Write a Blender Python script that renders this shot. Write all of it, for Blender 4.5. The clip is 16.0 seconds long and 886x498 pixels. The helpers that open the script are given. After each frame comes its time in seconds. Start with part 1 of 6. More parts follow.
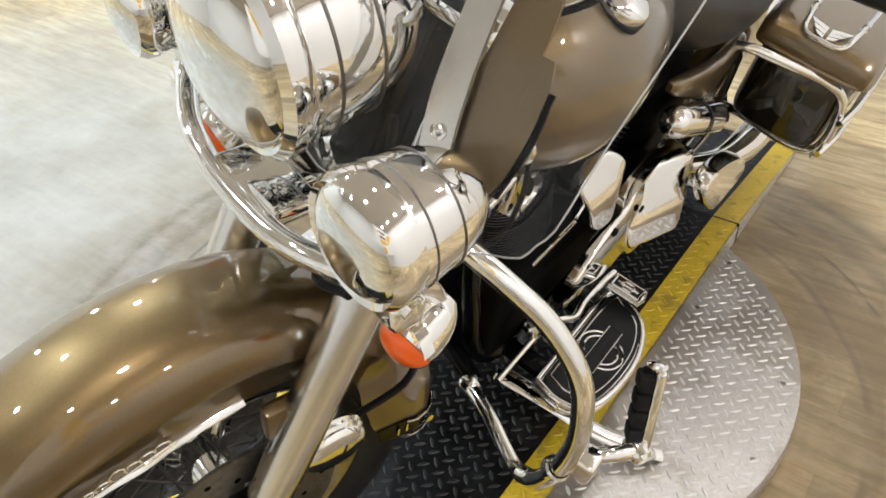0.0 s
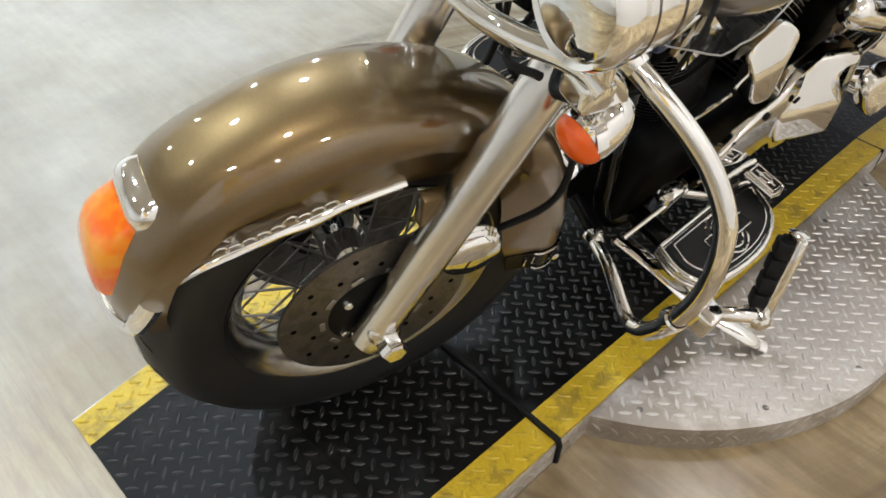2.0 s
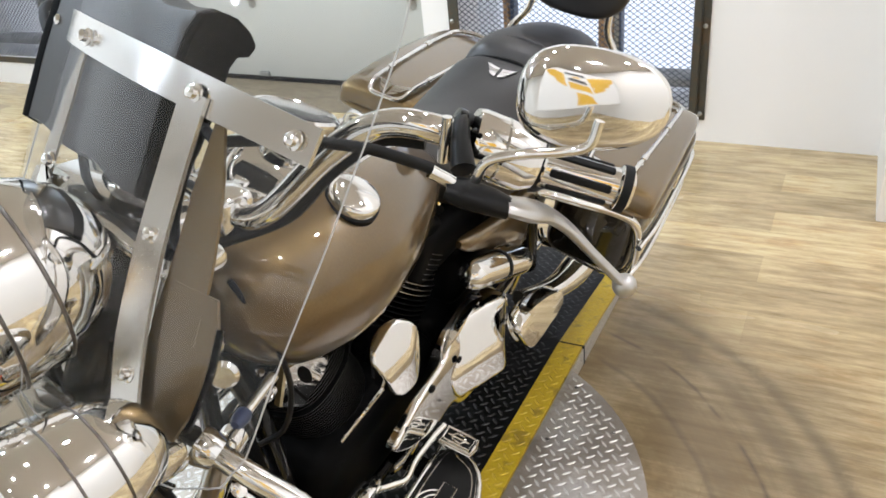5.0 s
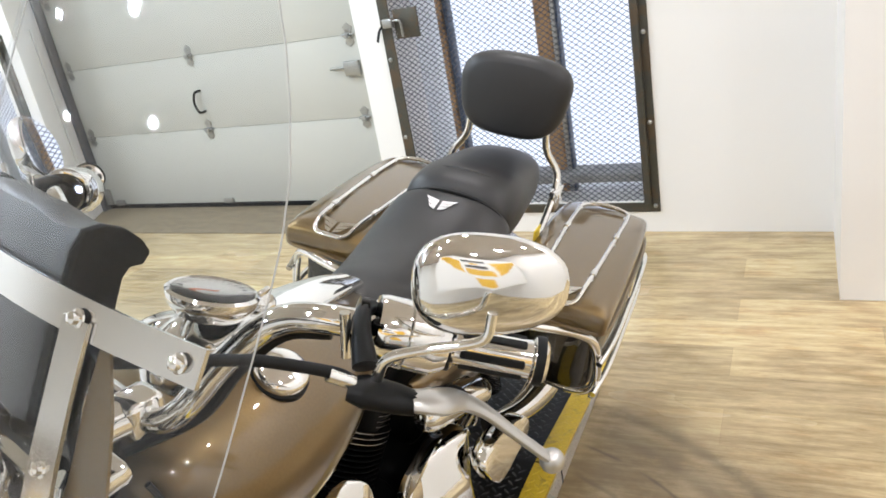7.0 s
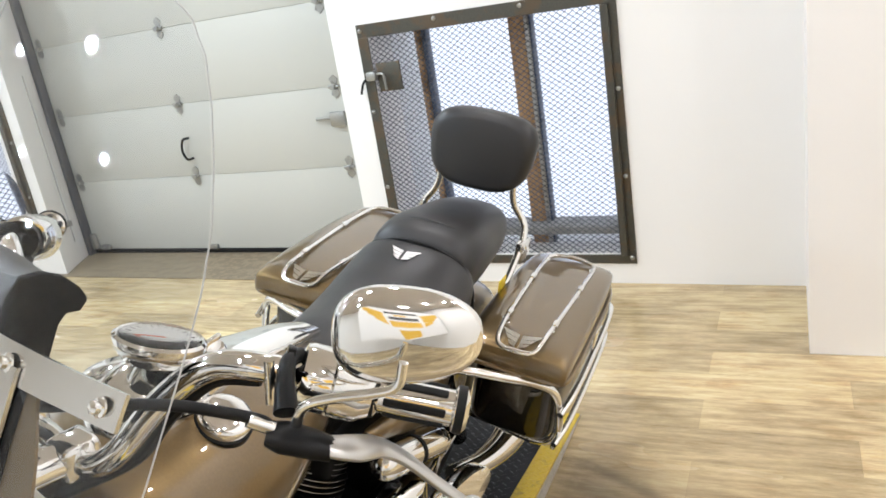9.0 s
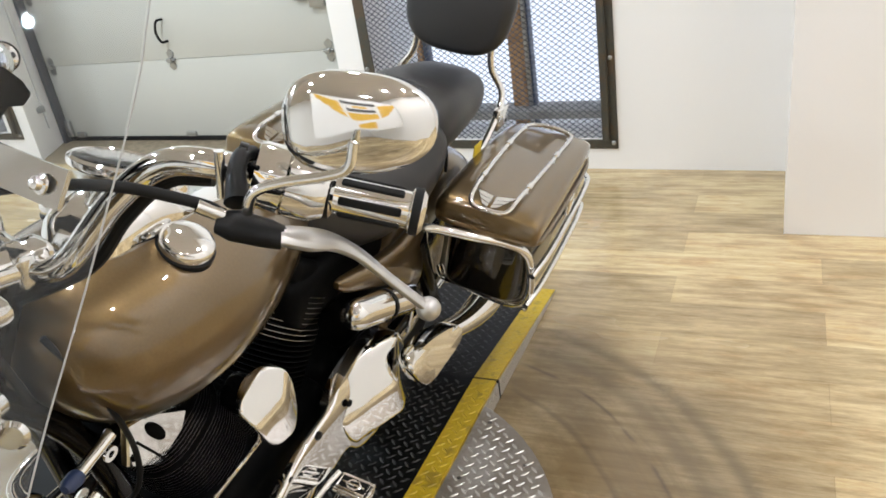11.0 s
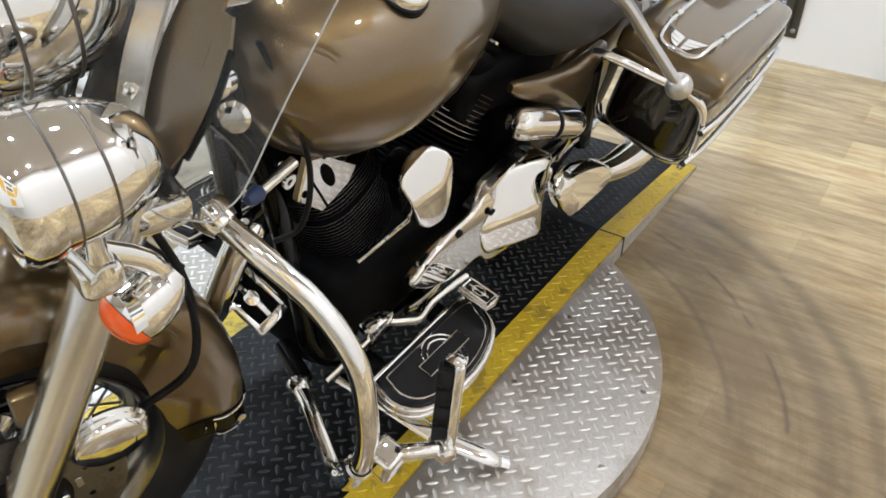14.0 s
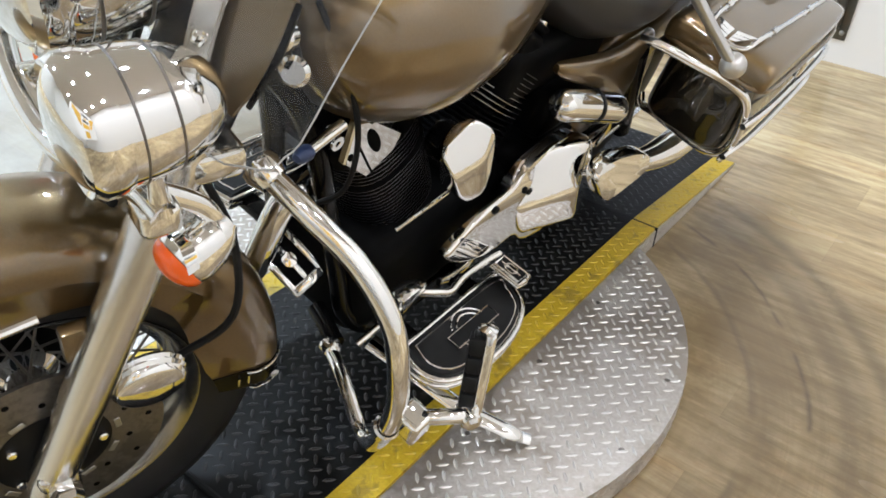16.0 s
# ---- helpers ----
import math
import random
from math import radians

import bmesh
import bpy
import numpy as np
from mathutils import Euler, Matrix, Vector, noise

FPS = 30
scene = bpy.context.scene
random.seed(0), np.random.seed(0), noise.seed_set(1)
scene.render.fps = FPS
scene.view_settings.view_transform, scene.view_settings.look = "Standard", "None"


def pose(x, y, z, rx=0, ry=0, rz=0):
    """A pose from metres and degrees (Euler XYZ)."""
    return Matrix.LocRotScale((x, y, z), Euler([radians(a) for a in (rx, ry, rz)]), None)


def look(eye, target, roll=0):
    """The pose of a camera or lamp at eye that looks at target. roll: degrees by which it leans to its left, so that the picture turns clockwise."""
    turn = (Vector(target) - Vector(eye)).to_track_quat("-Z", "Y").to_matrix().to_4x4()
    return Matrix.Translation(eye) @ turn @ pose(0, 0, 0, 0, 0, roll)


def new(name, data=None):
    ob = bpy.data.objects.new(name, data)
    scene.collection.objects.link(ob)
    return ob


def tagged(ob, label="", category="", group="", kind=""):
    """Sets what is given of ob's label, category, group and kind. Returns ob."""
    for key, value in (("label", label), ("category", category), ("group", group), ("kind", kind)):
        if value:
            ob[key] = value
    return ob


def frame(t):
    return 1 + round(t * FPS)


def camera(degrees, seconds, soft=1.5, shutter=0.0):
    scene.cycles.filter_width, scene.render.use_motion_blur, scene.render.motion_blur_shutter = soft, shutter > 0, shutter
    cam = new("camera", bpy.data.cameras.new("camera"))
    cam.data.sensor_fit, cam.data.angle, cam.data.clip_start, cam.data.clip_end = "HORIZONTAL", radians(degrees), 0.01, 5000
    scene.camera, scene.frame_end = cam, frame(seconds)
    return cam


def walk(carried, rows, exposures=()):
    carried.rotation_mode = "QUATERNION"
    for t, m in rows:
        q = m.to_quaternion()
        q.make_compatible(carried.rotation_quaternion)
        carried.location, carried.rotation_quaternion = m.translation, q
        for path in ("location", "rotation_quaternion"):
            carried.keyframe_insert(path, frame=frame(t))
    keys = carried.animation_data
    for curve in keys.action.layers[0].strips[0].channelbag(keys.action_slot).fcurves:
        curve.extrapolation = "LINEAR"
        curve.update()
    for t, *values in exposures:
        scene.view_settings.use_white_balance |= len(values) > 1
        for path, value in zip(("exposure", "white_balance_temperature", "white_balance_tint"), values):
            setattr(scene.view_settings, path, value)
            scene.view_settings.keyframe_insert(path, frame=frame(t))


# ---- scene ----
cam = camera(59.6, 16.0, soft=1.7)
# seconds, the eye, what it looks at, the roll in degrees
PATH = [
    (0, (0.749, -0.281, 1.218), (-0.201, 1.008, 0.02), -1.5),
    (0.5, (0.78, -0.369, 1.203), (-0.174, 0.882, -0.033), 1.9),
    (1, (0.783, -0.396, 1.182), (-0.235, 0.761, -0.093), 3.2),
    (1.5, (0.76, -0.418, 1.146), (-0.237, 0.665, -0.208), 5.3),
    (2, (0.754, -0.427, 1.136), (-0.268, 0.621, -0.227), 3.1),
    (2.5, (0.765, -0.41, 1.137), (-0.214, 0.682, -0.223), 1.8),
    (3, (0.772, -0.378, 1.156), (-0.177, 0.794, -0.158), -0.1),
    (3.5, (0.831, -0.337, 1.185), (-0.062, 0.987, -0.018), -2.6),
    (4, (0.868, -0.331, 1.206), (0.021, 1.095, 0.088), -3.4),
    (4.5, (0.898, -0.288, 1.253), (0.131, 1.246, 0.225), -4.0),
    (5, (0.932, -0.15, 1.297), (0.067, 1.388, 0.355), -6.0),
    (5.2, (0.939, -0.105, 1.31), (0.039, 1.434, 0.404), -7.0),
    (7.3, (0.994, -0.062, 1.362), (0.164, 1.618, 0.661), -10.7),
    (7.5, (1.004, -0.061, 1.366), (0.192, 1.634, 0.681), -10.4),
    (8, (1.027, -0.06, 1.369), (0.223, 1.648, 0.71), -10.8),
    (8.5, (1.038, -0.071, 1.368), (0.183, 1.631, 0.756), -9.5),
    (9, (1.055, -0.064, 1.361), (0.228, 1.649, 0.744), -9.3),
    (9.5, (1.072, -0.057, 1.333), (0.284, 1.647, 0.643), -9.4),
    (9.7, (1.078, -0.06, 1.321), (0.296, 1.633, 0.598), -9.5),
    (11.8, (1.07, -0.091, 1.223), (0.267, 1.485, 0.289), -6.5),
    (12, (1.054, -0.094, 1.214), (0.25, 1.461, 0.247), -5.6),
    (12.5, (1.02, -0.111, 1.191), (0.189, 1.379, 0.147), -3.1),
    (13, (0.995, -0.122, 1.179), (0.122, 1.322, 0.104), -1.8),
    (13.5, (0.972, -0.139, 1.16), (0.076, 1.256, 0.043), -0.5),
    (14, (0.958, -0.155, 1.155), (0.033, 1.212, 0.025), 0.4),
    (14.5, (0.953, -0.171, 1.15), (0.006, 1.163, 0.0), 1.0),
    (15, (0.955, -0.19, 1.149), (-0.03, 1.125, 0.009), 2.0),
    (15.5, (0.957, -0.191, 1.144), (-0.013, 1.128, -0.005), 2.9),
    (16, (0.96, -0.189, 1.145), (-0.006, 1.125, -0.014), 2.8),
]
walk(cam, [(t, look(*place)) for t, *place in PATH], ((0.0, -0.03, 6200, 13), (1.5, -0.1, 6200, 13), (2.5, -0.2, 6200, 13), (3.5, -0.15, 6160, 13), (4.5, -0.03, 6100, 13), (5.0, 0.0, 6060, 14), (7.5, 0.08, 6160, 14), (9.5, 0.07, 6160, 14), (12.0, -0.1, 6160, 13), (13.0, -0.1, 5900, 13), (14.5, 0.0, 5900, 13), (16.0, 0.0, 5850, 13)))

# ---- world and lights ----
world = bpy.data.worlds.new("world")
scene.world = world
world.use_nodes = True
sky = world.node_tree.nodes.new("ShaderNodeTexSky")
sky.sky_type, sky.sun_disc = "NISHITA", False
sky.sun_elevation, sky.sun_rotation = radians(40), radians(200)
world.node_tree.links.new(sky.outputs[0], world.node_tree.nodes["Background"].inputs[0])
world.node_tree.nodes["Background"].inputs[1].default_value = 0.1

FLOOR = -0.06          # the platform's top is z = 0
CEIL = 3.1
LAMP_POWER = 14.6
LAMPS = [(x, y) for x in (-4.1, -1.9, 0.3, 2.3) for y in (-1.7, -0.6, 0.8, 2.3)]


def ceiling_lamp(x, y):
    cool = x < -1
    data = bpy.data.lights.new("lamp_light", "AREA")
    data.shape, data.size, data.energy, data.color = "DISK", 0.13, LAMP_POWER * (2.3 if cool and x > -3 else 1.3 if cool else 0.9) * (0.6 if y < -1 else 1.25 if y < 0 and x > -3 else 0.6 if abs(x) < 1 and y < 2 else 1.2), (0.81, 0.935, 1.0) if cool else (1.0, 0.982, 0.95)
    ob = new("lamp_light", data)
    ob.matrix_world = pose(x, y, CEIL - 0.035)
    return ob


# ---- materials ----
def shader(name, base=(0.8, 0.8, 0.8), rough=0.5, metal=0.0, **more):
    m = bpy.data.materials.new(name)
    m.use_nodes = True
    b = m.node_tree.nodes["Principled BSDF"]
    b.inputs["Base Color"].default_value = (*base, 1)
    b.inputs["Roughness"].default_value = rough
    b.inputs["Metallic"].default_value = metal
    for key, value in more.items():
        b.inputs[key.replace("_", " ")].default_value = value
    return m


def nodes(m):
    return m.node_tree.nodes, m.node_tree.links, m.node_tree.nodes["Principled BSDF"]


def coords(m, scale=(1, 1, 1), kind="Object"):
    n, l, b = nodes(m)
    c, mp = n.new("ShaderNodeTexCoord"), n.new("ShaderNodeMapping")
    mp.inputs["Scale"].default_value = scale
    l.new(c.outputs[kind], mp.inputs[0])
    return mp.outputs[0]


def noise_tex(m, vec, scale, detail=4.0, rough=0.55):
    n, l, b = nodes(m)
    t = n.new("ShaderNodeTexNoise")
    t.inputs["Scale"].default_value, t.inputs["Detail"].default_value, t.inputs["Roughness"].default_value = scale, detail, rough
    if vec is not None:
        l.new(vec, t.inputs["Vector"])
    return t.outputs[0]


def ramp(m, fac, stops):
    n, l, b = nodes(m)
    r = n.new("ShaderNodeValToRGB")
    while len(r.color_ramp.elements) < len(stops):
        r.color_ramp.elements.new(0.5)
    for e, (p, c) in zip(r.color_ramp.elements, stops):
        e.position, e.color = p, (*c, 1) if len(c) == 3 else c
    l.new(fac, r.inputs[0])
    return r.outputs[0]


def mixed(m, fac, a, b_, mode="MIX"):
    n, l, b = nodes(m)
    x = n.new("ShaderNodeMix")
    x.data_type, x.blend_type = "RGBA", mode
    for k, v in ((0, fac), (6, a), (7, b_)):
        if isinstance(v, (int, float)):
            x.inputs[k].default_value = v
        elif isinstance(v, tuple):
            x.inputs[k].default_value = (*v, 1)
        else:
            l.new(v, x.inputs[k])
    return x.outputs[2]


def bump(m, height, strength=0.2, dist=0.001):
    n, l, b = nodes(m)
    u = n.new("ShaderNodeBump")
    u.inputs["Strength"].default_value, u.inputs["Distance"].default_value = strength, dist
    l.new(height, u.inputs["Height"])
    l.new(u.outputs[0], b.inputs["Normal"])


def rough_from(m, fac, lo, hi):
    n, l, b = nodes(m)
    r = n.new("ShaderNodeMapRange")
    r.inputs["To Min"].default_value, r.inputs["To Max"].default_value = lo, hi
    l.new(fac, r.inputs[0])
    l.new(r.outputs[0], b.inputs["Roughness"])


def grey3(v):
    return (v, v, v)


CHROME = shader("chrome", (0.86, 0.86, 0.85), 0.04, 1.0)
rough_from(CHROME, noise_tex(CHROME, coords(CHROME), 30, 5), 0.02, 0.09)
ALU = shader("brushed_aluminium", (0.72, 0.71, 0.69), 0.3, 1.0)
rough_from(ALU, noise_tex(ALU, coords(ALU, (40, 40, 4)), 8, 3), 0.14, 0.28)
SATIN_ALU = shader("satin_aluminium", (0.55, 0.545, 0.53), 0.36, 1.0)
rough_from(SATIN_ALU, noise_tex(SATIN_ALU, coords(SATIN_ALU), 30, 4), 0.28, 0.44)
STEEL = shader("dull_steel", (0.5, 0.5, 0.49), 0.35, 1.0)
rough_from(STEEL, noise_tex(STEEL, coords(STEEL), 25, 4), 0.25, 0.5)


def paint(name, dark, light, flake):
    m = shader(name, light, 0.4, 0.9, Coat_Weight=1.0, Coat_Roughness=0.015, Coat_IOR=1.75, Specular_IOR_Level=0.3)
    n, l, b = nodes(m)
    vec = coords(m)
    fine = noise_tex(m, vec, 260, 3)
    big = noise_tex(m, vec, 3, 3)
    c = mixed(m, fine, dark, light)
    b.inputs["Roughness"].default_value = 0.37
    l.new(mixed(m, big, c, mixed(m, 0.12, c, flake)), b.inputs["Base Color"])
    return m


PAINT = paint("bronze_pearl_paint", (0.135, 0.088, 0.035), (0.176, 0.117, 0.049), (0.31, 0.22, 0.10))
# the same bronze darkened: shade put into the colour of sides that face down
PAINT_SHADED = paint("bronze_paint_in_shade", (0.012, 0.010, 0.006), (0.03, 0.025, 0.015), (0.08, 0.07, 0.05))
BLACK = shader("gloss_black", (0.003, 0.003, 0.003), 0.12, Specular_IOR_Level=0.16)
rough_from(BLACK, noise_tex(BLACK, coords(BLACK), 20, 4), 0.08, 0.22)
SATIN = shader("satin_black", (0.006, 0.006, 0.006), 0.38, Specular_IOR_Level=0.16)
rough_from(SATIN, noise_tex(SATIN, coords(SATIN), 40, 5), 0.28, 0.55)
TYRE = shader("tyre_rubber", (0.017, 0.017, 0.0175), 0.48, Specular_IOR_Level=0.3)
bump(TYRE, noise_tex(TYRE, coords(TYRE), 60, 4), 0.2, 0.001)
RUBBER = shader("rubber", (0.009, 0.009, 0.009), 0.6, Specular_IOR_Level=0.2)
rough_from(RUBBER, noise_tex(RUBBER, coords(RUBBER), 30, 5), 0.45, 0.75)
LEATHER = shader("black_leather", (0.020, 0.0196, 0.020), 0.36, Specular_IOR_Level=0.5)
bump(LEATHER, noise_tex(LEATHER, coords(LEATHER), 420, 4), 0.25, 0.0006)
rough_from(LEATHER, noise_tex(LEATHER, coords(LEATHER), 9, 4), 0.34, 0.5)
AMBER = shader("amber_lens", (1.0, 0.2, 0.002), 0.12, Transmission_Weight=0.1, Coat_Weight=0.6)
nodes(AMBER)[1].new(ramp(AMBER, noise_tex(AMBER, coords(AMBER), 26, 2), [(0.38, (1.0, 0.17, 0.002)), (0.62, (1.0, 0.38, 0.02))]), nodes(AMBER)[2].inputs["Base Color"])
RED = shader("red_orange_lens", (0.9, 0.12, 0.004), 0.12, Coat_Weight=0.6)
YELLOW_TAG = shader("yellow_tag", (0.8, 0.6, 0.03), 0.5)
WHITE = shader("white_wall_paint", (0.87, 0.85, 0.825), 0.55)
bump(WHITE, noise_tex(WHITE, coords(WHITE), 90, 4), 0.12, 0.002)
CREAM = shader("cream_door_enamel", (0.55, 0.545, 0.495), 0.4)
bump(CREAM, noise_tex(CREAM, coords(CREAM), 130, 3), 0.15, 0.001)
CEILING = shader("ceiling_paint", (0.58, 0.53, 0.47), 0.8)


def floor_material():
    m = shader("oak_vinyl_plank", (0.4, 0.3, 0.2), 0.35)
    n, l, b = nodes(m)
    vec = coords(m)
    brick = n.new("ShaderNodeTexBrick")
    l.new(vec, brick.inputs["Vector"])
    brick.offset, brick.offset_frequency = 0.37, 2
    for k, v in (("Scale", 1.0), ("Brick Width", 1.22), ("Row Height", 0.18), ("Mortar Size", 0.0007), ("Mortar Smooth", 0.3), ("Bias", 0.0)):
        brick.inputs[k].default_value = v
    brick.inputs["Color1"].default_value, brick.inputs["Color2"].default_value, brick.inputs["Mortar"].default_value = (0.3, 0.3, 0.3, 1), (0.7, 0.7, 0.7, 1), (0.18, 0.18, 0.18, 1)
    grain = noise_tex(m, coords(m, (1.6, 13, 1)), 3.0, 7, 0.6)
    fine = noise_tex(m, coords(m, (9, 70, 1)), 3, 5, 0.65)
    blot = noise_tex(m, coords(m, (0.9, 2.2, 1)), 1.3, 3)
    wood = ramp(m, grain, [(0.26, (0.34, 0.275, 0.18)), (0.42, (0.46, 0.38, 0.26)), (0.56, (0.56, 0.48, 0.345)), (0.75, (0.64, 0.57, 0.43))])
    wood = mixed(m, 0.35, wood, ramp(m, fine, [(0.3, grey3(0.1)), (0.7, grey3(0.8))]), "SOFT_LIGHT")
    wood = mixed(m, 0.5, wood, brick.outputs[0], "OVERLAY")
    wood = mixed(m, 0.3, wood, ramp(m, blot, [(0.35, (0.22, 0.17, 0.11)), (0.65, (0.55, 0.49, 0.38))]), "OVERLAY")
    wood = mixed(m, 1.0, wood, (1.10, 1.05, 0.87), "MULTIPLY")
    cloud = noise_tex(m, coords(m, (2.0, 5.0, 1)), 2.2, 7, 0.7)
    wood = mixed(m, 0.4, wood, ramp(m, cloud, [(0.36, (0.30, 0.25, 0.15)), (0.5, (0.5, 0.5, 0.5)), (0.66, (0.66, 0.66, 0.62))]), "OVERLAY")
    # a paler, greyer round area beside the platform, its edge broken by noise
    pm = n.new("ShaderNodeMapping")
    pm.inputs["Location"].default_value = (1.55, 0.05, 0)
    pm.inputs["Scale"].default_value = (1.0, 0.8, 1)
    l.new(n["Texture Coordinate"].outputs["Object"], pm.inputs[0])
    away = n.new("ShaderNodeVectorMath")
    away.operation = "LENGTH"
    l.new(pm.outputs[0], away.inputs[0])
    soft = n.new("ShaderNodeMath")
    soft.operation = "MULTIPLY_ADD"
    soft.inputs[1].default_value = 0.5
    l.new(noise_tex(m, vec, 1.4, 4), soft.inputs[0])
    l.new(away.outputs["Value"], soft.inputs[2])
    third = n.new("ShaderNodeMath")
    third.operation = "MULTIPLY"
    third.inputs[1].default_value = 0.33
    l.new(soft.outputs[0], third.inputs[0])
    pale_area = ramp(m, third.outputs[0], [(0.38, grey3(0.88)), (0.62, grey3(0.55)), (0.8, grey3(0))])
    pale_tone = ramp(m, noise_tex(m, vec, 2.4, 6, 0.65), [(0.3, (0.30, 0.29, 0.255)), (0.7, (0.46, 0.455, 0.42))])
    wood = mixed(m, pale_area, wood, pale_tone)
    # dark tyre scuffs turned round the turntable, and a few hairline cracks
    mp = n.new("ShaderNodeMapping")
    mp.inputs["Location"].default_value = (-0.065, -0.9, 0)
    l.new(n["Texture Coordinate"].outputs["Object"], mp.inputs[0])
    warp = noise_tex(m, mp.outputs[0], 1.6, 8, 0.62)
    far = n.new("ShaderNodeVectorMath")
    far.operation = "LENGTH"
    l.new(mp.outputs[0], far.inputs[0])
    wob = n.new("ShaderNodeMath")
    wob.operation = "MULTIPLY_ADD"
    wob.inputs[1].default_value = 0.06
    l.new(warp, wob.inputs[0])
    l.new(far.outputs["Value"], wob.inputs[2])
    shrink = n.new("ShaderNodeMath")
    shrink.operation = "MULTIPLY"
    shrink.inputs[1].default_value = 0.5
    l.new(wob.outputs[0], shrink.inputs[0])
    arcs = ramp(m, shrink.outputs[0], [(0.330, grey3(0.25)), (0.400, grey3(0.35)), (0.430, grey3(0.6)), (0.450, grey3(0.3)), (0.490, grey3(0.4)), (0.505, grey3(0.7)), (0.525, grey3(0.55)), (0.540, grey3(0.35)), (0.555, grey3(0.7)), (0.580, grey3(0.2)), (0.650, grey3(0))])
    for e in n:
        if e.bl_idname == "ShaderNodeValToRGB" and len(e.color_ramp.elements) == 11:
            e.color_ramp.interpolation = "EASE"
    patch = ramp(m, noise_tex(m, mp.outputs[0], 2.6, 6, 0.75), [(0.32, grey3(0)), (0.52, grey3(1.0))])
    wood = mixed(m, mixed(m, 1.0, arcs, patch, "MULTIPLY"), wood, (0.10, 0.08, 0.055))
    thin = n.new("ShaderNodeCombineXYZ")
    l.new(wob.outputs[0], thin.inputs[0])
    lines = ramp(m, noise_tex(m, thin.outputs[0], 34, 4, 0.7), [(0.47, grey3(0)), (0.56, grey3(1))])
    zone = ramp(m, shrink.outputs[0], [(0.33, grey3(0.9)), (0.52, grey3(0.9)), (0.64, grey3(0))])
    wear = ramp(m, noise_tex(m, mp.outputs[0], 1.5, 5, 0.7), [(0.42, grey3(0)), (0.6, grey3(0.4))])
    wood = mixed(m, mixed(m, 1.0, mixed(m, 1.0, lines, zone, "MULTIPLY"), wear, "MULTIPLY"), wood, (0.13, 0.10, 0.065))
    crack = ramp(m, shrink.outputs[0], [(0.4095, grey3(0)), (0.4112, grey3(1)), (0.4128, grey3(1)), (0.4145, grey3(0)), (0.4265, grey3(0)), (0.4275, grey3(0.8)), (0.4285, grey3(0.8)), (0.4295, grey3(0)), (0.4665, grey3(0)), (0.468, grey3(0.7)), (0.4688, grey3(0.7)), (0.470, grey3(0))])
    some = ramp(m, noise_tex(m, vec, 2.3, 3), [(0.435, grey3(0)), (0.48, grey3(0.8))])
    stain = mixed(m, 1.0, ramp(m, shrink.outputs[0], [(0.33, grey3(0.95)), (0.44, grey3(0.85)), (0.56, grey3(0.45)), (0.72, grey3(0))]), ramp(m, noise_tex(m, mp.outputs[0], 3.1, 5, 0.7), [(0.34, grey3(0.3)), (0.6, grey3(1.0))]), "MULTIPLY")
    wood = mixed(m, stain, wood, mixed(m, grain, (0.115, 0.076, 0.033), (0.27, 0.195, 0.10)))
    wood = mixed(m, mixed(m, 1.0, crack, some, "MULTIPLY"), wood, (0.04, 0.035, 0.03))
    # a darker brown round patch at the front right, mottled by noise
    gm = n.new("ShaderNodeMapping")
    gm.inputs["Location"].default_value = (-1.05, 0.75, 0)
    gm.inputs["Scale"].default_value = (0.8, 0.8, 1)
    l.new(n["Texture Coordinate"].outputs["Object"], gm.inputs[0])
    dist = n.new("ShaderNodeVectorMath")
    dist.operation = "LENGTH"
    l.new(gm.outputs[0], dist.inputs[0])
    brown_patch = mixed(m, 1.0, ramp(m, dist.outputs["Value"], [(0.35, grey3(0.9)), (0.75, grey3(0.55)), (1.0, grey3(0))]), ramp(m, noise_tex(m, vec, 2.2, 6, 0.7), [(0.3, grey3(0.35)), (0.62, grey3(1))]), "MULTIPLY")
    wood = mixed(m, brown_patch, wood, mixed(m, grain, (0.085, 0.058, 0.03), (0.19, 0.14, 0.08)))
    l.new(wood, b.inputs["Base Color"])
    b.inputs["Specular IOR Level"].default_value = 0.58
    rough_from(m, blot, 0.17, 0.33)
    bump(m, grain, 0.12, 0.001)
    return m


WOOD_FLOOR = floor_material()


def worn(name, top, under, rough, metal, scale=9.0, edge=0.62):
    m = shader(name, top, rough, metal)
    n, l, b = nodes(m)
    vec = coords(m)
    big, fine = noise_tex(m, vec, scale, 6, 0.65), noise_tex(m, vec, 140, 4)
    c = mixed(m, ramp(m, big, [(edge, grey3(0)), (edge + 0.08, grey3(0.7))]), mixed(m, 0.3, top, ramp(m, fine, [(0.3, grey3(0.3)), (0.7, grey3(0.75))]), "OVERLAY"), under)
    l.new(c, b.inputs["Base Color"])
    rough_from(m, fine, rough - 0.08, rough + 0.12)
    return m


DISC_STEEL = worn("brake_disc_steel", (0.21, 0.195, 0.18), (0.13, 0.12, 0.11), 0.36, 0.9, 30.0, 0.5)
RIM = worn("dulled_rim_chrome", (0.36, 0.355, 0.345), (0.26, 0.25, 0.235), 0.16, 1.0, 12.0, 0.55)
ENGINE_BLACK = shader("engine_black", (0.0032, 0.0032, 0.0032), 0.5, Specular_IOR_Level=0.05)
PLATE_BLACK = worn("black_tread_plate", (0.0055, 0.0054, 0.0052), (0.024, 0.022, 0.020), 0.42, 0.0, 5.0, 0.55)
nodes(PLATE_BLACK)[2].inputs["Specular IOR Level"].default_value = 0.16
PLATE_YELLOW = worn("yellow_stripe_paint", (0.60, 0.42, 0.02), (0.28, 0.20, 0.03), 0.42, 0.0, 16.0, 0.53)
